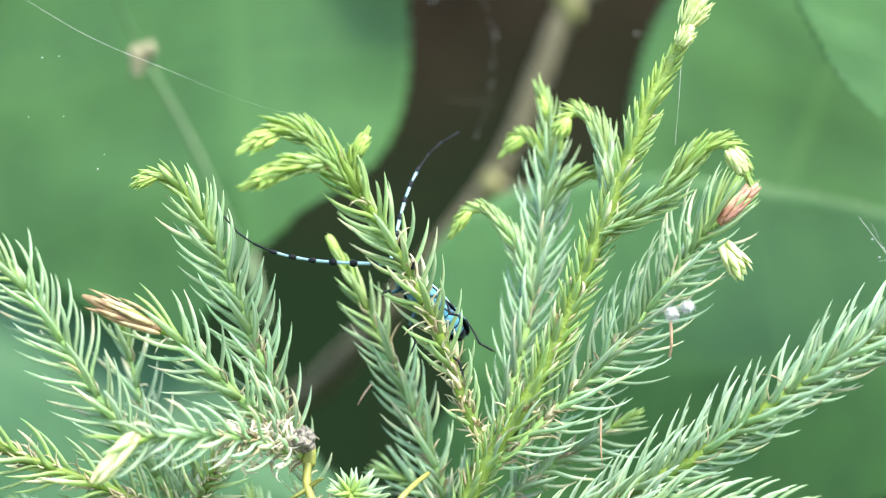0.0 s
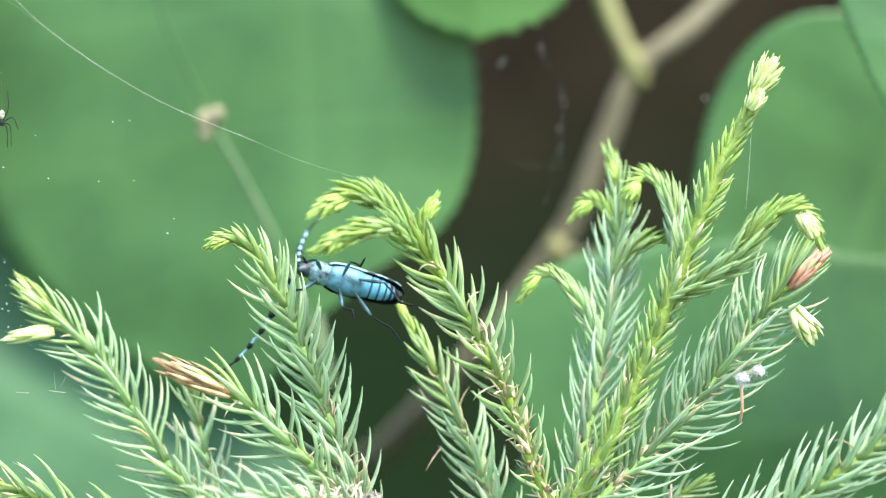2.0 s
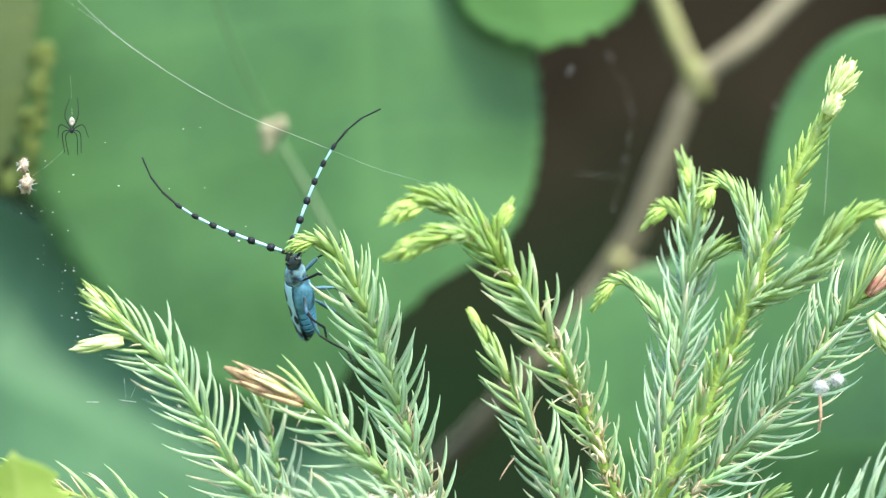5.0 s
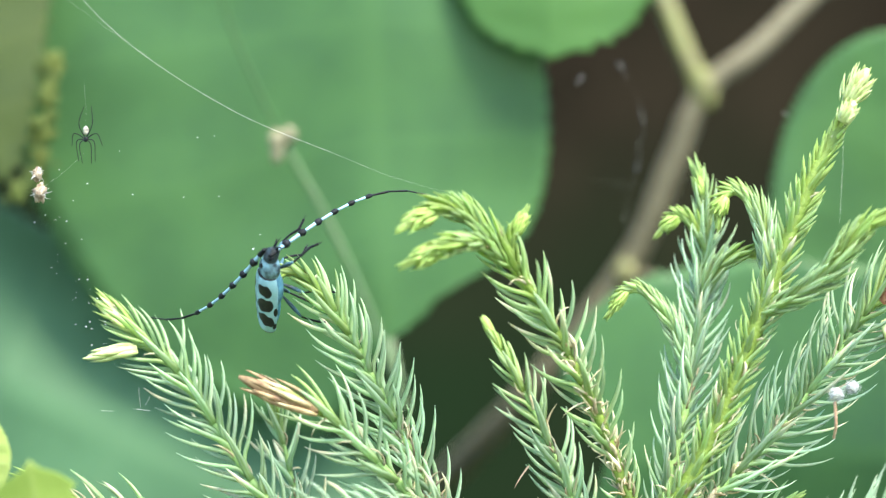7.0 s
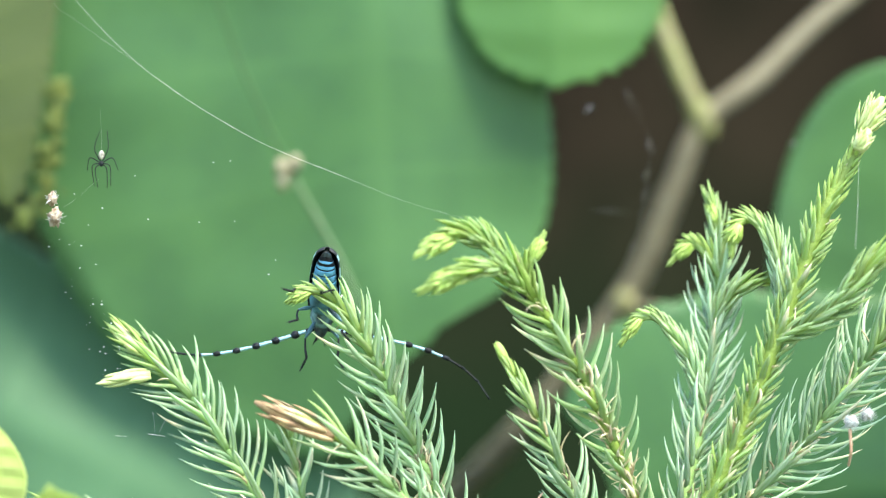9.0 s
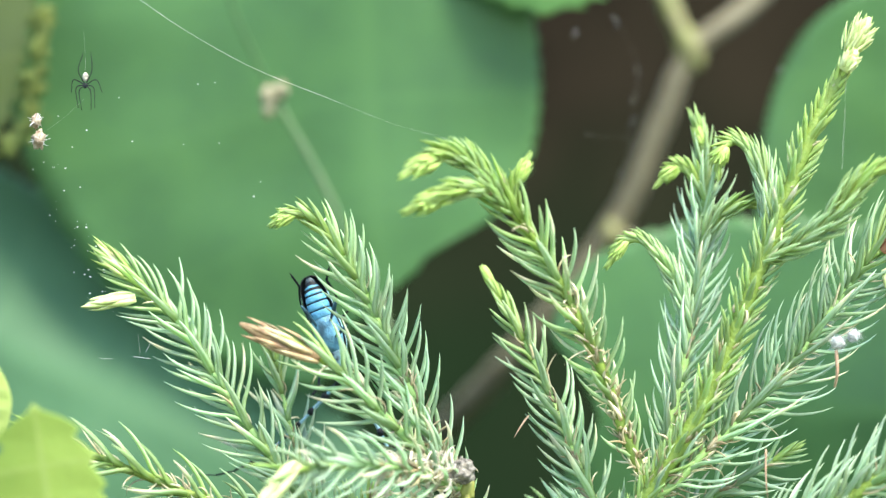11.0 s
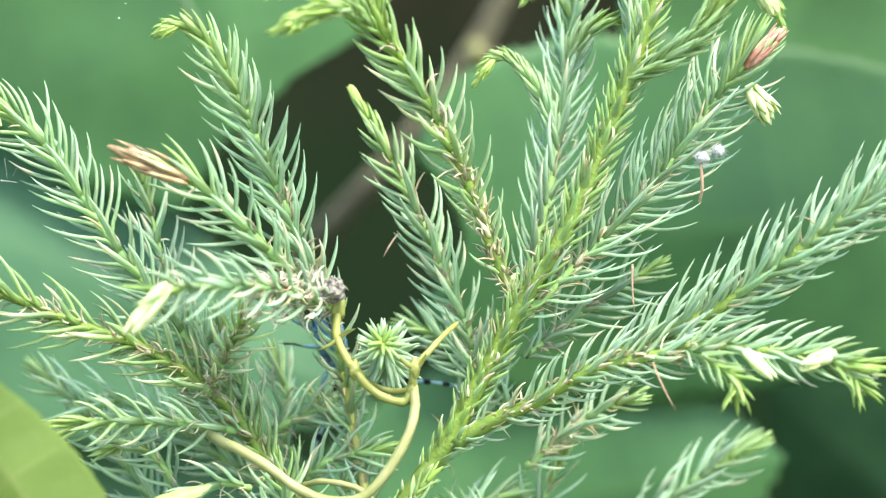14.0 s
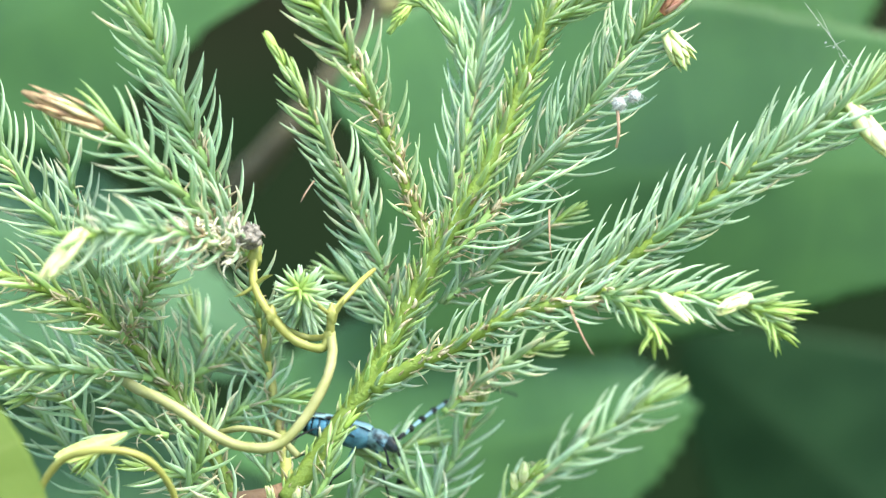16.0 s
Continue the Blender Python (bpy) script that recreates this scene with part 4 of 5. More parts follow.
broad_leaf(shrub, (-156.2, 125.0, 142.3), (-124.8, 110.0, 52.6), 30, 26, LEAF_OLIVE, "olive-green leaf edged with yellow", lobe=8, teeth=30, seed=8)
broad_leaf(shrub, (-147.0, 175.0, -11.8), (-3.5, 165.0, -104.3), 35, 60, LEAF_BLUE, "shaded blue-green leaf", lobe=14, teeth=50, seed=9, facing=(0, -0.95, 0.28))
# far leaf added to fill the dark lower right, its shade painted in
broad_leaf(shrub, (260.2, 300.0, -187.9), (128.5, 320.0, -72.6), 70, 70, LEAF_PAINTED_SHADE, "far green leaf with deep shade painted into its colour", lobe=14, teeth=50, seed=10, facing=(0, -0.9, -0.3))

rnd = random.Random(31)
pieces = []
for k in range(120):
    u = rnd.random()
    c = Vector((-110.5, 104.0, 80.0)).lerp(Vector((-113.5, 104.0, 52.0)), u) + Vector((rnd.gauss(0, 1.3), rnd.gauss(0, 1.5), rnd.gauss(0, 1)))
    if k > 95:
        c = Vector((-114.0, 104.0, 52.0)).lerp(Vector((-121.0, 104.0, 44.0)), u) + Vector((rnd.gauss(0, 1), 0, rnd.gauss(0, 1)))
    v, f = blob(rnd.uniform(0.4, 1.3) * MM, k, (1.0, 0.3, 1.3), 0.7, 2)
    pieces.append(([p + c * MM + BASE - shrub.location for p in v], f))
v, f = join(pieces)
tagged(part("leaf_rim", mesh("leaf_rim", v, f), LEAF_RAGGED, shrub, "ragged yellow-green rim of an eaten leaf"), kind="stuff")

young = thing("vine_leaf", BASE + Vector((-53.5, -44.0, -60.5)) * MM, "yellow-green young vine leaf with insect holes", "leaf")
broad_leaf(young, (-49.6, -44.0, -75.8), (-81.6, -56.0, -27.6), 11.5, 12, LEAF_VINE, "yellow-green young vine leaf with insect holes", facing=(0.15, -1, 0.25), lobe=6, teeth=18, tooth=0.3, veins=6, seed=11, droop=3, blunt=0.8, hole=(0, ((0.36, 0.55, 0.03, 0.16), (0.44, 0.35, 0.012, 0.07))))
broad_leaf(young, (-75.2, -50.0, -53.0), (-81.1, -56.0, -11.8), 9.8, 9.5, LEAF_LIME, "toothed yellow-green young leaf", facing=(0.1, -1, 0.3), lobe=3, teeth=10, tooth=1.5, veins=5, seed=14, droop=2, blunt=1.2, full=0.5)
broad_leaf(young, (-96.2, -30.0, -17.3), (-95.9, -34.0, -0.5), 6, 6, LEAF_YOUNG, "pale young vine leaf", facing=(0.1, -1, 0.4), lobe=2, teeth=14, tooth=0.15, veins=5, seed=12, droop=2, blunt=0.9)
broad_leaf(young, (-44.6, -12.0, -64.9), (-31.8, -8.0, -60.5), 1.6, 1.8, LEAF_YOUNG, "folded pale young vine leaf", facing=(0.1, -1, 0.6), lobe=1, teeth=10, tooth=0.1, veins=5, seed=13, droop=1, blunt=0.8)

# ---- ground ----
# soil colours near black: the shade behind the leaves is painted in
SOIL = leaf_material("leaf litter and moss with shade in colour", (0.0145, 0.0104, 0.0076), (0.0062, 0.0052, 0.0038), (0.0052, 0.0110, 0.0048), 0.95, 0.0)
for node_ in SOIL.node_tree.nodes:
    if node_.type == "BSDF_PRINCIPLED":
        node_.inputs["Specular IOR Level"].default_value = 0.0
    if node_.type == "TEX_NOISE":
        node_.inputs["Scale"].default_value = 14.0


def bank(x, y):
    """The height of the ground: level under the plants, a steep bank behind, then on to the horizon."""
    k = min(1.0, max(0.0, (y - 0.45) / 1.9))
    k = k * k * (3 - 2 * k)
    h = 2.7 * k + max(0.0, y - 2.4) * 0.02
    fade = min(1.0, 3.0 / (1 + abs(x) + abs(y)))
    return h + fade * (0.09 * noise.noise(Vector((x * 2.3, y * 2.3, 0))) + 0.03 * noise.noise(Vector((x * 9, y * 9, 4)))) * min(1.0, abs(y) * 2 + abs(x))


n = 120
axis_ = [math.copysign(abs(k) ** 4, k) * 300 + k * 4 for k in (2 * i / n - 1 for i in range(n + 1))]
verts = [(x, y + 0.8, bank(x, y + 0.8)) for y in axis_ for x in axis_]
faces = [(j * (n + 1) + i, j * (n + 1) + i + 1, (j + 1) * (n + 1) + i + 1, (j + 1) * (n + 1) + i) for j in range(n) for i in range(n)]
# mask of the unseen front ground, made pale to bounce light upwards
bounce = [max(0.0, min(1.0, (-0.35 - q[1] + 0.12 * noise.noise(Vector(q) * 4.0)) / 0.3)) for q in verts]
# green-black tint low on the bank: mossy tone with painted shade
low_shade = [min(1.0, max(0.0, 0.5 + 6 * (1.12 - q[2]) + 0.9 * noise.noise(Vector(q) * 3.0))) for q in verts]
# pale colour added out of view as a reflector under the needles
bounce_mix = SOIL.node_tree.nodes.new("ShaderNodeMixRGB")
bounce_mix.inputs["Color2"].default_value = (0.14, 0.16, 0.07, 1)
bounce_att = SOIL.node_tree.nodes.new("ShaderNodeAttribute")
bounce_att.attribute_name = "bounce"
paint = SOIL.node_tree.nodes["Principled BSDF"].inputs["Base Color"]
SOIL.node_tree.links.new(paint.links[0].from_socket, bounce_mix.inputs["Color1"])
SOIL.node_tree.links.new(bounce_att.outputs["Fac"], bounce_mix.inputs["Fac"])
SOIL.node_tree.links.new(bounce_mix.outputs["Color"], paint)
me = mesh("ground", verts, faces, True, {"vein": low_shade, "bounce": bounce})
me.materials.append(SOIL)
tagged(new("ground", me), "bank of mossy brown soil with shade in its colour, pale bounce ground in front", "ground", "", "structure")


# ---- beetle ----
BELLY = material("bright blue belly", (0.095, 0.31, 0.50), 0.42, (0.06, 0.22, 0.38), 600, 0.3, 3000, 0, 0.4)
DARK = material("blue-black shell", (0.003, 0.004, 0.006), 0.55, (0.008, 0.012, 0.018), 700, 0.4, 3000, 0, 0.2)
LEG = material("steel-blue leg", (0.07, 0.18, 0.26), 0.5, (0.004, 0.007, 0.010), 260, 0.4, 3000, 0, 0.3)
HORN = material("pale blue horn", (0.26, 0.45, 0.58), 0.5, (0.20, 0.37, 0.50), 500, 0.2, 3000, 0, 0.5)
FACE = material("mottled dark face", (0.004, 0.005, 0.007), 0.5, (0.03, 0.06, 0.08), 1100, 0.3, 3000, 0, 0.5)
COLLAR = material("dusky blue collar", (0.22, 0.41, 0.51), 0.5, (0.008, 0.02, 0.035), 700, 0.4, 3000, 0, 0.5)
CHEST = material("mottled blue-black chest", (0.10, 0.29, 0.45), 0.45, (0.02, 0.07, 0.11), 450, 0.4, 3000, 0, 0.5)
spotted = material("pale blue wing case with black bands", (0.28, 0.49, 0.58), 0.5, (0.22, 0.41, 0.50), 500, 0.3, 3000, 0, 0.5)
nt = spotted.node_tree
att = nt.nodes.new("ShaderNodeAttribute")
att.attribute_name = "band"
edge = nt.nodes.new("ShaderNodeValToRGB")
edge.color_ramp.elements[0].position, edge.color_ramp.elements[1].position = 0.45, 0.55
nt.links.new(att.outputs["Fac"], edge.inputs["Fac"])
mix = nt.nodes.new("ShaderNodeMixRGB")
mix.inputs["Color2"].default_value = (0.003, 0.004, 0.006, 1)
nt.links.new(edge.outputs["Color"], mix.inputs["Fac"])
nt.links.new([n_ for n_ in nt.nodes if n_.type == "VALTORGB" and n_ != edge][0].outputs["Color"], mix.inputs["Color1"])
nt.links.new(mix.outputs["Color"], nt.nodes["Principled BSDF"].inputs["Base Color"])


BM = 0.92 * MM                     # the beetle's own millimetre


def shell(stations, sides=24, a0=0.0, a1=2 * math.pi, steps=6):
    """A skin over cross-sections (x, half width, top, bottom) in mm; a0..a1 cuts out a sector (0: left, pi/2: top)."""
    line = spline([Vector((s[0], s[1], s[2])) for s in stations], steps)
    low = spline([Vector((s[0], s[3], 0)) for s in stations], steps)
    verts, faces = [], []
    closed = a1 - a0 > 6.28
    m = sides if closed else sides + 1
    for p, q in zip(line, low):
        for k in range(m):
            w = a0 + (a1 - a0) * k / sides
            c, s = math.cos(w), math.sin(w)
            h = p.z if s > 0 else q.y
            verts.append(Vector((p.x, max(0.02, p.y) * math.copysign(abs(c) ** 0.9, c), h * abs(s) ** 0.9)) * BM)
    for i in range(len(line) - 1):
        for k in range(sides):
            j = (k + 1) % m
            faces.append((i * m + k, i * m + j, (i + 1) * m + j, (i + 1) * m + k))
    if closed:
        faces.append(tuple(range(m)))
        faces.append(tuple(reversed([(len(line) - 1) * m + k for k in range(m)])))
    return verts, faces


def make_beetle():
    ob = thing("longhorn_beetle", BASE, "pale blue longhorn beetle with black bands and long banded antennae", "beetle")
    v, f = shell([(8.4, 1.4, 1.1, -1.3), (9.4, 1.6, 1.3, -1.7), (10.5, 1.35, 0.8, -2.1), (11.4, 0.85, 0.1, -2.1), (11.7, 0.5, -0.3, -1.7)])
    head = part("head", mesh("head", v, f), FACE, ob, "black face mottled with pale blue")
    for s in (1, -1):
        v, f = blob(0.62 * BM, 3, (0.8, 0.5, 1.1), 0.05, 2)
        part("eye", mesh("eye", v, f), DARK, head, "black eye", Vector((10.3, 1.45 * s, 0.3)) * BM)
        v, f = needle_shape(Vector((11.6, 0.55 * s, -1.2)) * BM, Vector((0.8, 0, -0.6)), Vector((0, -s, 0)), 1.8 * BM, 0.6 * BM, -10, 50, random.Random(1))
        part("mandible", mesh("mandible", v, f), DARK, head, "black mandible")
        v, f = needle_shape(Vector((11.4, 0.8 * s, -1.7)) * BM, Vector((0.7, 0.3 * s, -0.6)).normalized(), Vector((0.6, 0, 0.7)).normalized(), 2.2 * BM, 0.25 * BM, 10, 40, random.Random(1))
        part("palp", mesh("palp", v, f), DARK, head)
    v, f = shell([(4.2, 2.0, 1.6, -1.6), (5.0, 2.35, 2.0, -1.9), (6.6, 2.6, 2.2, -2.0), (8.1, 2.1, 1.8, -1.8), (8.9, 1.6, 1.3, -1.4)])
    part("pronotum", mesh("pronotum", v, f), COLLAR, ob, "pale blue pronotum with a black spot")
    v, f = blob(0.85 * BM, 5, (1, 0.75, 0.35), 0.1, 2)
    part("spot", mesh("spot", v, f), DARK, ob, "black velvety spot", Vector((7.4, 0, 1.85)) * BM)
    v, f = shell([(-3.2, 2.6, 0.8, -2.1), (-1.5, 3.0, 0.9, -2.6), (1.5, 3.0, 1.0, -2.7), (3.8, 2.5, 1.0, -2.2), (4.9, 1.9, 0.9, -1.7)])
    part("thorax", mesh("thorax", v, f), CHEST, ob, "blue chest mottled with black")
    cuts = [(-2.9, 2.55, 2.05), (-4.9, 2.45, 2.1), (-6.7, 2.3, 2.0), (-8.3, 2.05, 1.8), (-9.7, 1.6, 1.4), (-11.0, 0.9, 0.8)]
    for (x0, w0, h0), (x1, w1, h1) in zip(cuts, cuts[1:]):
        v, f = shell([(x1 + 0.12, w1 * 0.90, 0.5, -h1 * 0.84), (x1 + 0.26, w1 * 1.02, 0.6, -h1 * 1.03), ((x0 + x1) / 2, (w0 + w1) / 2 * 1.03, 0.6, -(h0 + h1) / 2 * 1.05),
                      (x0 - 0.26, w0 * 1.0, 0.6, -h0), (x0 - 0.12, w0 * 0.90, 0.5, -h0 * 0.84)], 20, steps=3)
        part("belly_segment", mesh("belly_segment", v, f), BELLY, ob)
    v, f = shell([(-11.4, 0.9, 0.5, -0.6), (-9, 1.9, 0.6, -1.6), (-5, 2.35, 0.7, -1.85), (-2, 2.5, 0.8, -1.8)], 20)
    part("abdomen", mesh("abdomen", v, f), DARK, ob, "dark joints of the abdomen")
    v, f = shell([(-12.2, 0.5, 0.35, -0.35), (-11.5, 1.0, 0.5, -0.6), (-10.6, 1.2, 0.5, -0.8)], 14)
    part("tail_plate", mesh("tail_plate", v, f), FACE, ob, "reddish-brown tail plate")
    for s in (1, -1):
        stations = [(5.3, 2.1, 2.0), (4.5, 2.9, 2.4), (2.0, 3.45, 2.7), (-3.0, 3.35, 2.7), (-7.5, 3.1, 2.45), (-10.4, 2.65, 2.1), (-12.0, 1.8, 1.45), (-12.7, 0.6, 0.9)]
        line = spline([Vector(q) for q in stations], 9)
        cols = 18
        verts, faces, band = [], [], []
        for p in line:
            for k in range(cols + 1):
                w = radians(-14 + 103 * k / cols)
                verts.append(Vector((p.x, s * p.y * math.cos(w), 0.25 + p.z * math.sin(w))) * BM)
                # three blotches on each case, clear of the seam, and a streak low on the flank
                wob = 0.2 * math.sin(k * 0.9 + p.x)
                d = 0.5
                for cx, ck, rx, rk, slant in ((2.0, 10.8, 1.6, 5.8, 0.02), (-2.3, 10.6, 2.05, 6.8, -0.05), (-7.0, 9.8, 1.85, 7.2, 0.10), (-4.4, 1.8, 1.2, 2.0, 0.0), (-9.2, 2.0, 1.1, 2.0, 0.0)):
                    q = math.hypot((p.x + wob - cx - slant * (k - ck)) / rx, (k - ck) / rk) - 1
                    d = min(d, q)
                if p.x > 4.9 or p.x < -11.3:
                    d = -0.5
                band.append(min(1.0, max(0.0, 0.5 - d)))
        m = cols + 1
        for i in range(len(line) - 1):
            for k in range(cols):
                q = (i * m + k, i * m + k + 1, (i + 1) * m + k + 1, (i + 1) * m + k)
                faces.append(q if s < 0 else tuple(reversed(q)))
        case = part("wing_case", mesh("wing_case", verts, faces, True, {"band": band}), spotted, ob, "pale blue wing case with black bands")
        thick = case.modifiers.new("thickness", "SOLIDIFY")
        thick.thickness = 0.28 * BM
        thick.offset = -1
        case.data.materials.append(DARK)
        thick.material_offset = thick.material_offset_rim = 1
    antennae = []
    for s in (1, -1):
        horn = new("antenna")
        horn.empty_display_size = 0.002
        horn.parent = ob
        horn.location = Vector((10.9, 1.15 * s, 0.7)) * BM
        # scape, then ten joints that lengthen and thin out, each with a black tuft at its end
        x, y, a = 0.0, 0.0, 0.0
        lengths = [2.3, 2.9, 4.4, 4.4, 4.4, 4.3, 4.2, 4.2, 4.0, 4.6]
        for i, ln in enumerate(lengths):
            r = 0.52 - 0.037 * i
            d = Vector((math.cos(a), math.sin(a), 0))
            p0 = Vector((x, y, 0)) * BM
            x, y = x + ln * d.x, y + ln * d.y
            p1 = Vector((x, y, 0)) * BM
            v, f = tube([p0.lerp(p1, k / 4) for k in range(5)], lambda u: BM * r * (0.75 + 0.35 * u), 8)
            part("joint", mesh("joint", v, f), DARK if i == 0 or i > 6 else HORN, horn, "black joint" if i == 0 or i > 6 else "pale blue joint")
            if 1 <= i <= 6:
                fat = 2.05 - 0.06 * i
                v, f = tube([p1 + d * BM * (k / 6 * 1.7 - 1.25) for k in range(7)], lambda u: BM * r * (0.7 + (fat - 0.7) * math.sin(math.pi * min(0.93, u * 0.9 + 0.05)) ** 0.8), 8, 0.08, random.Random(i))
                part("tuft", mesh("tuft", v, f), DARK, horn, "black hair tuft")
            a += radians(-0.5 - 0.22 * i * i)
        antennae.append(horn)
    legs = []
    plans = [((6.6, 1.2, -1.4), (4.4, 4.4, 2.6), 55, 1.1), ((1.8, 1.5, -2.2), (4.9, 5.0, 2.8), 100, 1.0), ((-1.8, 1.6, -2.2), (6.2, 6.6, 3.3), 142, 1.0)]
    for s in (1, -1):
        for root, lens, turn, thick in plans:
            leg = new("leg")
            leg.empty_display_size = 0.002
            leg.parent = ob
            leg.location = Vector((root[0], root[1] * s, root[2])) * BM
            w = radians(turn)
            flat = Vector((math.cos(w), s * math.sin(w), 0))
            knee = (flat * 0.93 + Vector((0, 0, -0.25))).normalized() * lens[0]
            ankle = knee + (flat * 0.45 + Vector((-0.25 if turn > 90 else 0.3, 0, -0.80))).normalized() * lens[1]
            toe = ankle + (flat * 0.75 + Vector((0, 0, -0.25))).normalized() * lens[2]
            v, f = tube([Vector((0, 0, 0)).lerp(knee * BM, k / 8) for k in range(9)], lambda u: BM * thick * (0.20 + 0.26 * math.sin(math.pi * min(1, u * 1.05)) ** 0.8 * (0.6 + 0.6 * u)), 10)
            part("femur", mesh("femur", v, f), LEG, leg)
            mid = (knee + ankle) / 2 + flat * 0.25
            v, f = tube(spline([knee * BM, mid * BM, ankle * BM], 5), lambda u: BM * thick * (0.18 + 0.09 * u), 8)
            part("tibia", mesh("tibia", v, f), DARK, leg, "blue-black shin")
            beads = []
            for k in range(4):
                a_, b_ = ankle.lerp(toe, k / 4), ankle.lerp(toe, (k + 0.92) / 4)
                beads.append(tube([a_.lerp(b_, q / 3) * BM for q in range(4)], lambda u: BM * thick * (0.15 + 0.14 * math.sin(math.pi * (0.15 + 0.8 * u))), 7))
            d = (toe - ankle).normalized()
            for g in (1, -1):
                beads.append(needle_shape(toe * BM, d, Vector((0, 0, -1)), 0.9 * BM, 0.16 * BM, 20 * g, -40, random.Random(1)))
            v, f = join(beads)
            part("foot", mesh("foot", v, f), DARK, leg, "blue-black foot")
            legs.append((leg, s, turn))
    return ob, antennae, legs


beetle, antennae, legs = make_beetle()


# ---- spider and its threads ----
spider = thing("spider", Vector((-81.4, -7.0, 51.1)) * MM + BASE, "small pale-backed dark orb spider hanging on its web", "spider")
v, f = blob(0.7 * MM, 2, (0.8, 0.8, 1.3), 0.1, 3)
part("abdomen", mesh("abdomen", v, f), material("mottled spider back", (0.44, 0.43, 0.37), 0.6, (0.10, 0.09, 0.08), 1500, 0.3, 3000), spider, "pale mottled abdomen", Vector((0, 0, 0.4)) * MM)
v, f = blob(0.5 * MM, 3, (0.9, 0.8, 1.1), 0.1, 2)
part("head", mesh("head", v, f), DARK, spider, "dark head", Vector((0, 0, -1.3)) * MM)
for s in (1, -1):
    for dx, dz, ex, ez in ((1.7, -1.8, 1.6, -5.6), (1.1, -2.4, 0.9, -6.0), (1.3, 1.6, 0.7, 5.2), (2.2, -0.2, 3.0, -2.6)):
        v, f = tube(spline([Vector((0, 0, -1.2)) * MM, Vector((dx * s, -0.4, dz)) * MM, Vector((ex * s + 0.3, 0, ez)) * MM], 6), lambda u: MM * (0.12 - 0.06 * u), 6)
        part("leg", mesh("leg", v, f), DARK, spider)
rnd = random.Random(77)
web = thing("spider_web", Vector((-78.1, -7.0, 76.9)) * MM + BASE, "fine spider threads with caught specks between leaf and cedar", "spider web")
for line, r in (([(-98.0, 10.0, 93.0), (-77.0, 4.0, 71.4), (-54.0, -1.0, 56.2), (-32.5, -4.0, 47.0)], 0.022), ([(-32.5, -4.0, 47.0), (-22.0, -9.0, 42.6), (-11.1, -15.0, 39.2)], 0.009),
                ([(-94.0, 8.0, 83.0), (-84.0, 5.0, 76.0), (-64.0, 1.0, 62.0)], 0.008), ([(64.6, -6.0, 53.6), (63.8, -10.0, 43.4), (62.8, -14.0, 33.7)], 0.014),
                ([(-81.8, -7.0, 60.4), (-81.5, -7.0, 56.0), (-81.4, -7.0, 52.2)], 0.006), ([(-81.6, -7.0, 47.2), (-86.0, -6.0, 43.4), (-90.7, -5.0, 40.2)], 0.006),
                ([(63.0, 6.0, 12.1), (66.0, 5.0, 18.0), (68.5, 4.0, 24.2)], 0.016), ([(98.5, -10.0, 20.5), (104.0, -11.0, 13.0), (109.0, -12.0, 6.0)], 0.03),
                ([(100.9, -10.0, 19.3), (103.8, -11.0, 13.2), (106.3, -12.0, 7.4)], 0.018), ([(102.5, -10.0, 12.0), (104.0, -11.0, 12.4), (105.8, -12.0, 13.2)], 0.02),
                ([(16.6, 81.8, 48.4), (23.3, 81.8, 47.6), (30.1, 81.8, 47.4)], 0.007), ([(23.6, 81.8, 75.2), (28.8, 81.8, 63.5), (28.1, 81.8, 52.0), (24.9, 81.8, 39.8)], 0.005),
                ([(-71.6, -6.0, -2.2), (-68.4, -6.0, -2.6)], 0.035), ([(-70.8, -6.0, 2.0), (-70.3, -6.0, -1.8)], 0.01),
                ([(-68.3, -6.0, 0.6), (-69.4, -6.0, -1.6)], 0.015), ([(-78.0, -6.0, -2.6), (-75.6, -6.0, -2.7)], 0.02)):
    v, f = tube(spline([Vector(q) * MM + BASE - web.location for q in line], 8), lambda u: MM * r, 5)
    part("thread", mesh("thread", v, f), SILK, web)
pieces = []
for q, s in (((-59.8, -6.0, 50.3), 0.154), ((-56.5, -6.0, 50.6), 0.1375), ((-72.3, -6.0, 39.2), 0.165), ((-62.4, -6.0, 38.7), 0.1375), ((-55.5, -6.0, 38.9), 0.11), ((-81.2, -6.0, 41.3), 0.165), ((-48.8, -6.0, 28.7), 0.1925), ((-47.5, -6.0, 31.5), 0.11), ((-75.0, -6.0, 47.6), 0.11), ((15.2, 81.8, 71.9), 0.24), ((14.5, 81.8, 70.6), 0.18), ((23.6, 81.8, 75.2), 0.2), ((24.3, 81.8, 74.0), 0.16), ((28.8, 81.8, 63.5), 0.2), ((29.2, 81.8, 61.9), 0.16), ((28.1, 81.8, 56.4), 0.2), ((27.9, 81.8, 51.5), 0.2), ((61.3, 81.8, 63.6), 0.28), ((24.9, 81.8, 39.8), 0.16), ((-86.7, -6.0, 44.0), 0.1375), ((-83.9, -6.0, 38.0), 0.1375), ((100.9, -11.0, 16.2), 0.2), ((103.0, -11.0, 14.6), 0.2), ((103.9, -11.0, 11.9), 0.2), ((105.8, -11.0, 10.3), 0.2), ((106.6, -11.0, 8.2), 0.2), ((102.3, -11.0, 12.8), 0.2)):
    v, f = blob(s * MM, int(s * 100), (1.3, 0.8, 0.8), 0.4, 1)
    pieces.append(([p + Vector(q) * MM + BASE - web.location for p in v], f))
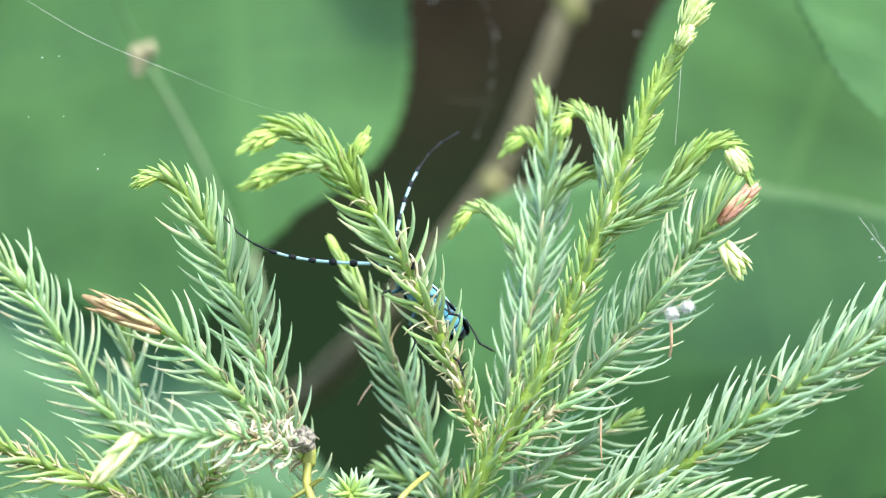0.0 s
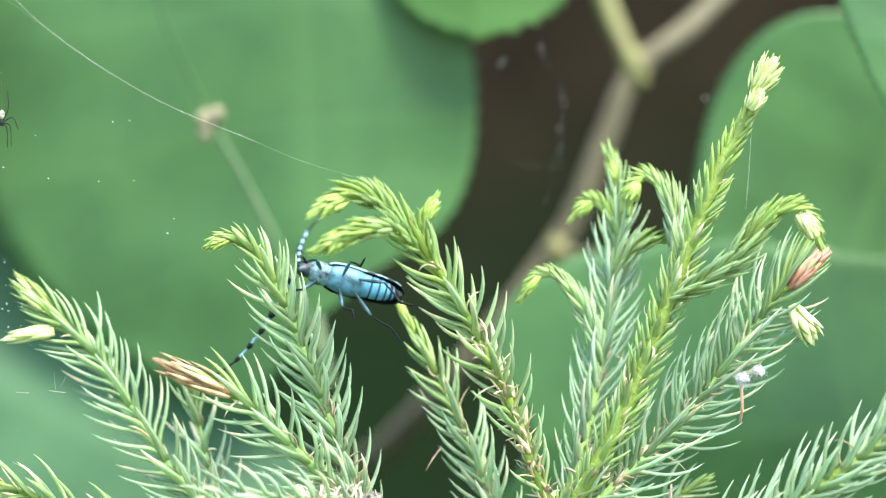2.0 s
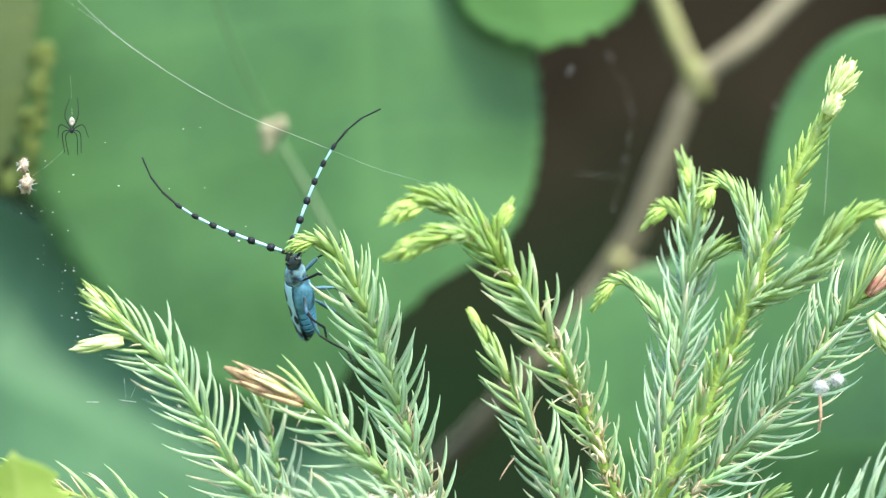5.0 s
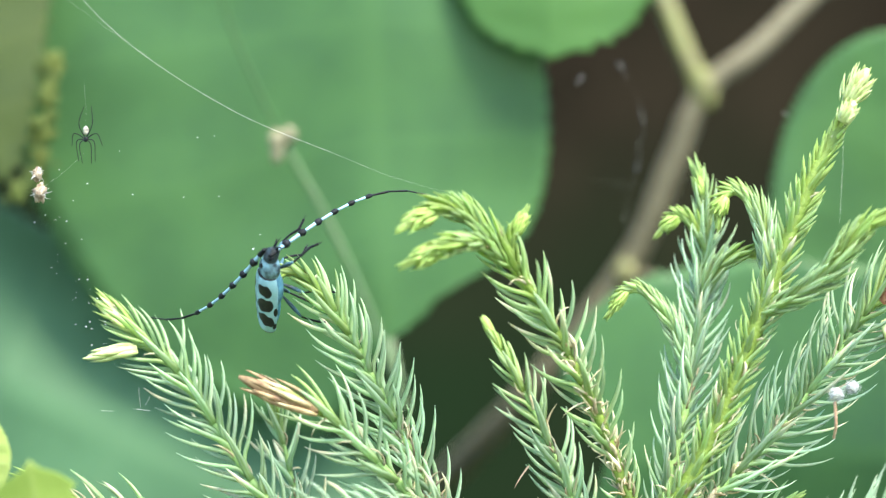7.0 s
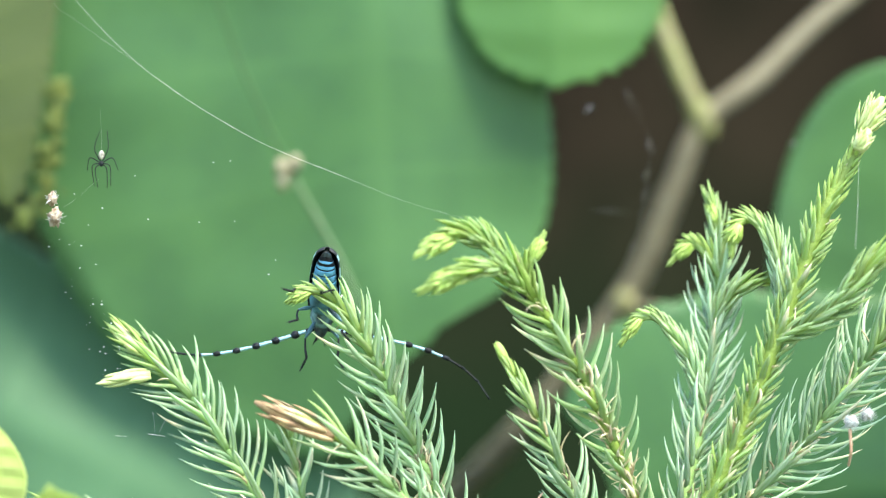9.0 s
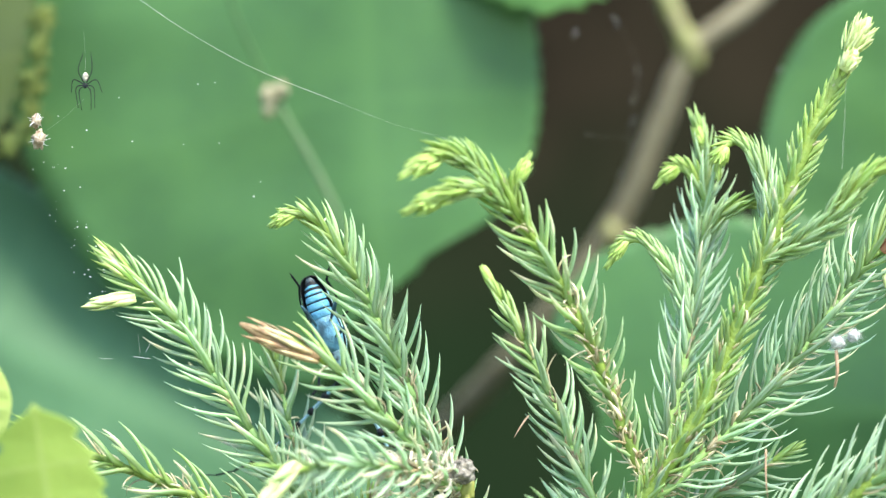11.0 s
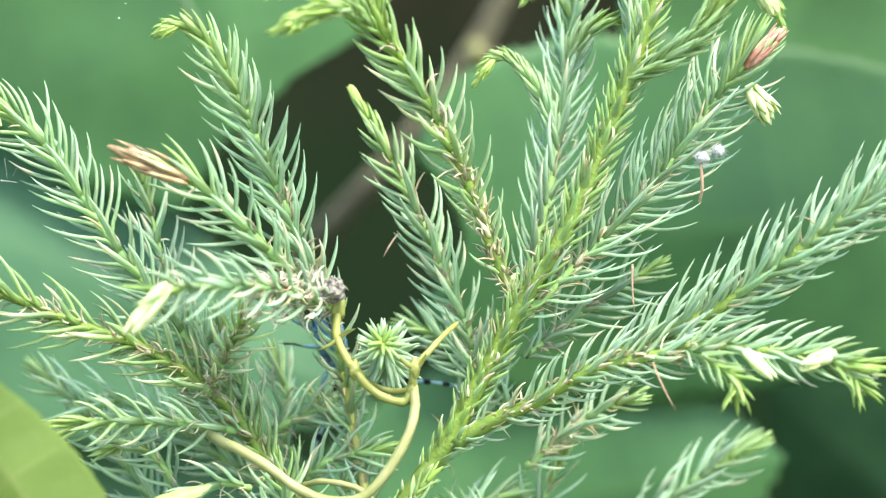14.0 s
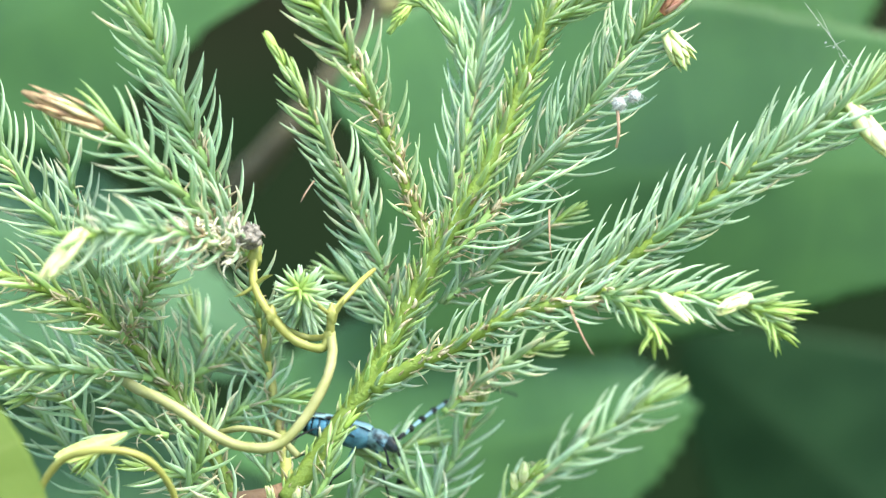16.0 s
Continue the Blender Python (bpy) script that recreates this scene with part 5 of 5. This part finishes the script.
for i in range(38):
    k = rnd.random()
    c = Vector((-90.1, 0.0, 36.7)).lerp(Vector((-78.3, 2.0, 6.8)), k) + Vector((rnd.gauss(0, 2.2), rnd.gauss(0, 1), rnd.gauss(0, 2)))
    v, f = blob(rnd.uniform(0.06, 0.2) * MM, i, (1.2, 0.8, 0.8), 0.4, 1)
    pieces.append(([p + c * MM + BASE - web.location for p in v], f))
v, f = join(pieces)
tagged(part("specks", mesh("specks", v, f), WOOL, web, "pale specks caught in the web"), kind="stuff")
for q, s in (((-91.2, -5.0, 43.0), 1.1), ((-90.6, -5.0, 39.5), 1.5)):
    rnd = random.Random(int(s * 100))
    husk = thing("prey_husk", Vector(q) * MM + BASE, "brownish-white dead insect wrapped in web", "insect husk", "husks in the web")
    v, f = blob(s * MM, int(s * 10), (0.8, 0.8, 1.2), 0.6, 3)
    part("body", mesh("body", v, f), HUSK_DARK, husk)
    pieces = []
    for k in range(24):
        d = Vector((rnd.gauss(0, 1), rnd.gauss(0, 1), rnd.gauss(0, 1))).normalized()
        pieces.append(needle_shape(d * 0.3 * MM, d, d.orthogonal().normalized(), s * rnd.uniform(0.8, 1.7) * MM, 0.18 * MM, 5, rnd.uniform(-80, 80), rnd, 0, rnd.uniform(-1, 1)))
    v, f = join(pieces)
    tagged(part("silk_wrap", mesh("silk_wrap", v, f), WOOL, husk, "white silk wrapping"), kind="stuff")

# ---- what moves ----
STEPS = []


def step(t, head, tail, back_way, horn_a, horn_b):
    """The beetle at t seconds: head and tail in mm, the way its back faces, and the way each antenna points."""
    h, e = Vector(head) * MM + BASE, Vector(tail) * MM + BASE
    x = (h - e).normalized()
    z = Vector(back_way)
    z = (z - x * z.dot(x)).normalized()
    m = Matrix((x, z.cross(x), z)).transposed().to_4x4()
    m.translation = h - x * 0.011
    turned = m.to_3x3().inverted()
    STEPS.append((t, m, horn_turn(turned, horn_a), horn_turn(turned, horn_b)))


def horn_turn(turned, way):
    """The turn of an antenna that points along 'way' and bows over at its end, in the beetle's own space."""
    way = Vector(way).normalized()
    bow = Vector((-way.z, 0.15, way.x))
    bow = (bow - way * bow.dot(way)).normalized()
    return (turned @ Matrix((way, bow, way.cross(bow))).transposed()).to_4x4()


def motions():
    step(0.0, (8.2, -3.0, 10.3), (23.9, 6.9, -4.8), (0, 0.97, 0.22), (-1, 0, -0.0), (0.15, 0.6, 1))
    step(0.4, (-4.6, 2.0, 23.7), (8.6, 11.2, 5.9), (0, 0.97, 0.22), (-1, 0, -0.1), (0.3, 0.1, 1))
    step(1.0, (-14.4, 2.0, 26.2), (3.8, 10.4, 13.0), (0, 0.97, 0.22), (-0.6, -0.2, -0.8), (-0.1, 0.1, 1))
    step(1.5, (-18.6, 3.0, 23.5), (3.3, 8.9, 15.5), (0, 0.97, 0.22), (-0.2, -0.2, -1), (-0.5, 0.8, 0.6))
    step(2.0, (-24.7, 4.0, 22.6), (-2.1, 9.5, 16.5), (0, 0.97, 0.22), (-0.55, 0.3, -1), (-0.1, 1, 0.35))
    step(2.5, (-26.3, 6.0, 16.5), (-4.2, 15.5, 17.4), (0, 0.97, 0.22), (-0.72, -0.62, -0.12), (0.3, 1, -0.1))
    step(3.0, (-32.5, 6.0, 16.3), (-9.6, 12.3, 19.6), (0, 0.97, 0.22), (-1, 0, 0.7), (0.3, 1, -0.1))
    step(3.5, (-35.3, 6.0, 18.8), (-14.9, 18.5, 19.8), (0, 0.97, 0.22), (-1, 0, 0.85), (0.1, 1, 0.3))
    step(4.0, (-32.7, 6.0, 23.2), (-18.9, 24.3, 16.3), (-0.3, 0.9, 0.3), (-1, 0, 0.6), (0.7, 1, -0.3))
    step(4.2, (-33.7, 6.0, 27.7), (-26.1, 24.6, 14.5), (-0.5, 0.8, 0.2), (-1, 0, 0.3), (0.7, 0.7, 0.2))
    step(4.8, (-37.5, 3.0, 26.9), (-34.6, 19.5, 9.8), (-0.8, 0.55, 0.2), (-1, 0, 0.3), (0.5, 0.2, 1))
    step(5.5, (-44.6, -8.0, 24.8), (-43.2, 10.6, 9.7), (-1, -0.15, 0.2), (-1, 0, 0.2), (-0.2, 0, 1))
    step(6.3, (-48.1, -14.0, 22.9), (-45.6, 6.8, 11.3), (-0.6, -0.75, 0.2), (-1, 1.0, -0.45), (-0.6, 0.9, 1))
    step(6.5, (-44.5, -15.0, 28.1), (-43.2, 3.1, 12.4), (-0.72, -0.68, 0.1), (-1, 0.75, -1.0), (-0.6, 0.9, 1))
    step(6.8, (-44.8, -15.0, 28.5), (-41.2, 2.4, 12.6), (-0.68, -0.7, 0.1), (-1, 0.8, -0.5), (0.35, 0.8, 1))
    step(7.0, (-44.6, -14.0, 28.5), (-46.5, 3.9, 12.6), (-0.7, -0.7, 0.1), (-0.6, 0.7, -0.6), (0.9, 0.6, 0.75))
    step(7.1, (-42.8, -10.0, 27.4), (-44.7, -29.9, 14.2), (-0.7, -0.5, 0.5), (0.1, 0.5, -0.8), (0.75, 0.4, 0.9))
    step(7.2, (-42.4, -4.0, 25.4), (-48.9, -26.0, 18.3), (-0.5, 0, 0.9), (0.0, 0.2, -1), (0.65, 0.4, 1))
    step(7.35, (-39.8, 2.0, 20.7), (-43.0, -21.1, 26.4), (-0.3, 0.6, 0.7), (-0.8, 0.2, -0.5), (0.6, 0.4, 0.8))
    step(7.5, (-36.6, 8.0, 15.3), (-38.5, -7.0, 33.9), (0, 1, 0.1), (-1, 0.6, -0.02), (-0.1, 1, 0.4))
    step(7.8, (-44.8, 11.0, 15.9), (-44.4, -6.9, 31.0), (0, 1, 0.1), (-1, 0.8, 0.2), (0.6, 0.9, 0.8))
    step(8.0, (-43.0, 13.0, 17.9), (-41.8, -6.8, 31.6), (0, 1, 0.1), (-1, 0.5, -0.08), (0.5, 0.95, 0.85))
    step(8.2, (-41.2, 12.0, 19.0), (-37.6, -6.9, 33.6), (0, 1, 0.1), (-1, 0.1, 0.28), (0.55, 0.9, 0.9))
    step(9.2, (-39.0, 8.0, 16.8), (-37.8, -7.6, 34.9), (0, 1, 0.1), (-1, 0, -0.5), (1, 0, -0.2))
    step(10.3, (-35.5, 6.0, 12.8), (-37.0, 15.4, 34.9), (0, 1, 0.1), (-0.9, 0.4, -0.6), (0.7, 0.9, 0.3))
    step(10.5, (-36.0, 6.0, 3.7), (-38.5, 16.4, 25.1), (0, 1, 0.1), (-0.6, 0.5, -0.9), (0.4, 1, -0.4))
    step(10.8, (-34.9, 7.0, -5.4), (-43.5, 13.9, 15.9), (0, 1, 0.1), (-0.8, 0.2, -0.9), (0.9, 0, -0.6))
    step(11.0, (-31.8, 11.0, -7.3), (-40.3, 11.0, 15.7), (0, 1, 0.1), (-0.8, 0.2, -0.9), (0.6, 0, -1))
    step(11.5, (-28.1, 8.0, -8.0), (-41.0, 18.4, 9.4), (0.1, 1, 0.1), (-0.9, 0.2, -0.9), (1, 0, -0.3))
    step(12.0, (-18.3, 9.0, -6.7), (-36.6, 12.5, 8.5), (0.2, 1, 0.2), (-0.7, 0.2, -1), (1, 0.4, -0.2))
    step(12.5, (-7.4, 10.0, -13.4), (-29.9, 10.0, -1.2), (0.2, 1, 0.3), (-0.1, 0.3, -1), (1, 0, 0.75))
    step(12.9, (-9.1, 22.0, -18.3), (-29.8, 22.0, -4.3), (0.3, 1, 0.3), (0, 0.3, -1), (1, 0, 0.15))
    step(13.4, (-10.8, 24.0, -28.7), (-21.2, 24.0, -6.8), (0.3, 1, 0.2), (0.22, 0.2, -1), (0.5, 0.8, -0.3))
    step(13.9, (-9.5, 24.0, -40.9), (-14.9, 24.0, -17.4), (0.3, 1, 0.2), (-0.25, 0.2, -1), (1, 0, 0.1))
    step(14.4, (2.8, 26.0, -51.8), (-6.0, 7.0, -40.1), (0.3, 1, 0.1), (-0.2, 0.6, -0.8), (0.6, 1, -0.3))
    step(15.0, (-1.2, 24.0, -51.4), (-8.2, 4.7, -38.9), (0.2, 1, 0.1), (0.3, 1, -0.8), (0.5, 1, -0.5))
    step(15.3, (10.0, 22.0, -63.0), (-2.0, 8.6, -47.1), (0.1, 1, 0.2), (0.2, 1, -0.8), (0.6, 1, -0.3))
    step(15.7, (15.4, 18.0, -65.8), (-0.6, 3.0, -56.2), (0.1, 1, 0.3), (0.2, 0.5, -1), (0.9, 0.6, 0.1))
    step(16.0, (21.5, 13.0, -66.7), (-1.1, 19.4, -61.6), (0.0, 0.8, 0.6), (0.1, 0.5, -1), (0.7, 0.8, 0.45))
    walk(beetle, [(t, m) for t, m, a, b in STEPS])
    for horn, k in ((antennae[0], 2), (antennae[1], 3)):
        at = Matrix.Translation(horn.location.copy())
        walk(horn, [(s[0], at @ s[k]) for s in STEPS])
    for leg, side, turn in legs:
        at = leg.location.copy()
        shift = {55: 0.0, 100: 3.14, 142: 0.4}[turn] + (0 if side > 0 else 3.14)
        rows = []
        for i in range(65):
            t = i * 0.25
            swing = 15 * math.sin(t * 7.5 + shift)
            lift = 9 * math.cos(t * 7.5 + shift) - 30
            rows.append((t, pose(at.x, at.y, at.z, lift * side, 0, swing * side)))
        walk(leg, rows)
    # twigs that give way as the beetle climbs over
    for twig, turns in ((bowed, ((0, 2.6), (1.9, 2.6), (2.4, 9.5), (4.2, 9.5), (5.2, 4.0), (6.3, 1.0), (6.8, 0.0), (7.0, -3.0), (7.2, -5.0), (7.5, -2.5), (8.2, -0.5),
                                 (9.4, -1.0), (10.3, -4.2), (10.5, -6.5), (10.8, -3.0), (11.0, -1.2), (11.5, -2.0), (12.0, 0.0), (12.5, 0.0), (13.4, 2.4), (16, 2.4))),
                        (budded, ((0, 0.0), (1.9, 0.0), (2.4, 2.2), (4.2, 2.2), (5.2, 0.0), (16, 0.0)))):
        at = twig.location.copy()
        for ob in (twig, *RIDERS[twig.name]):
            walk(ob, [(t, pose(at.x, at.y, at.z, 0, a, 0)) for t, a in turns])


motions()
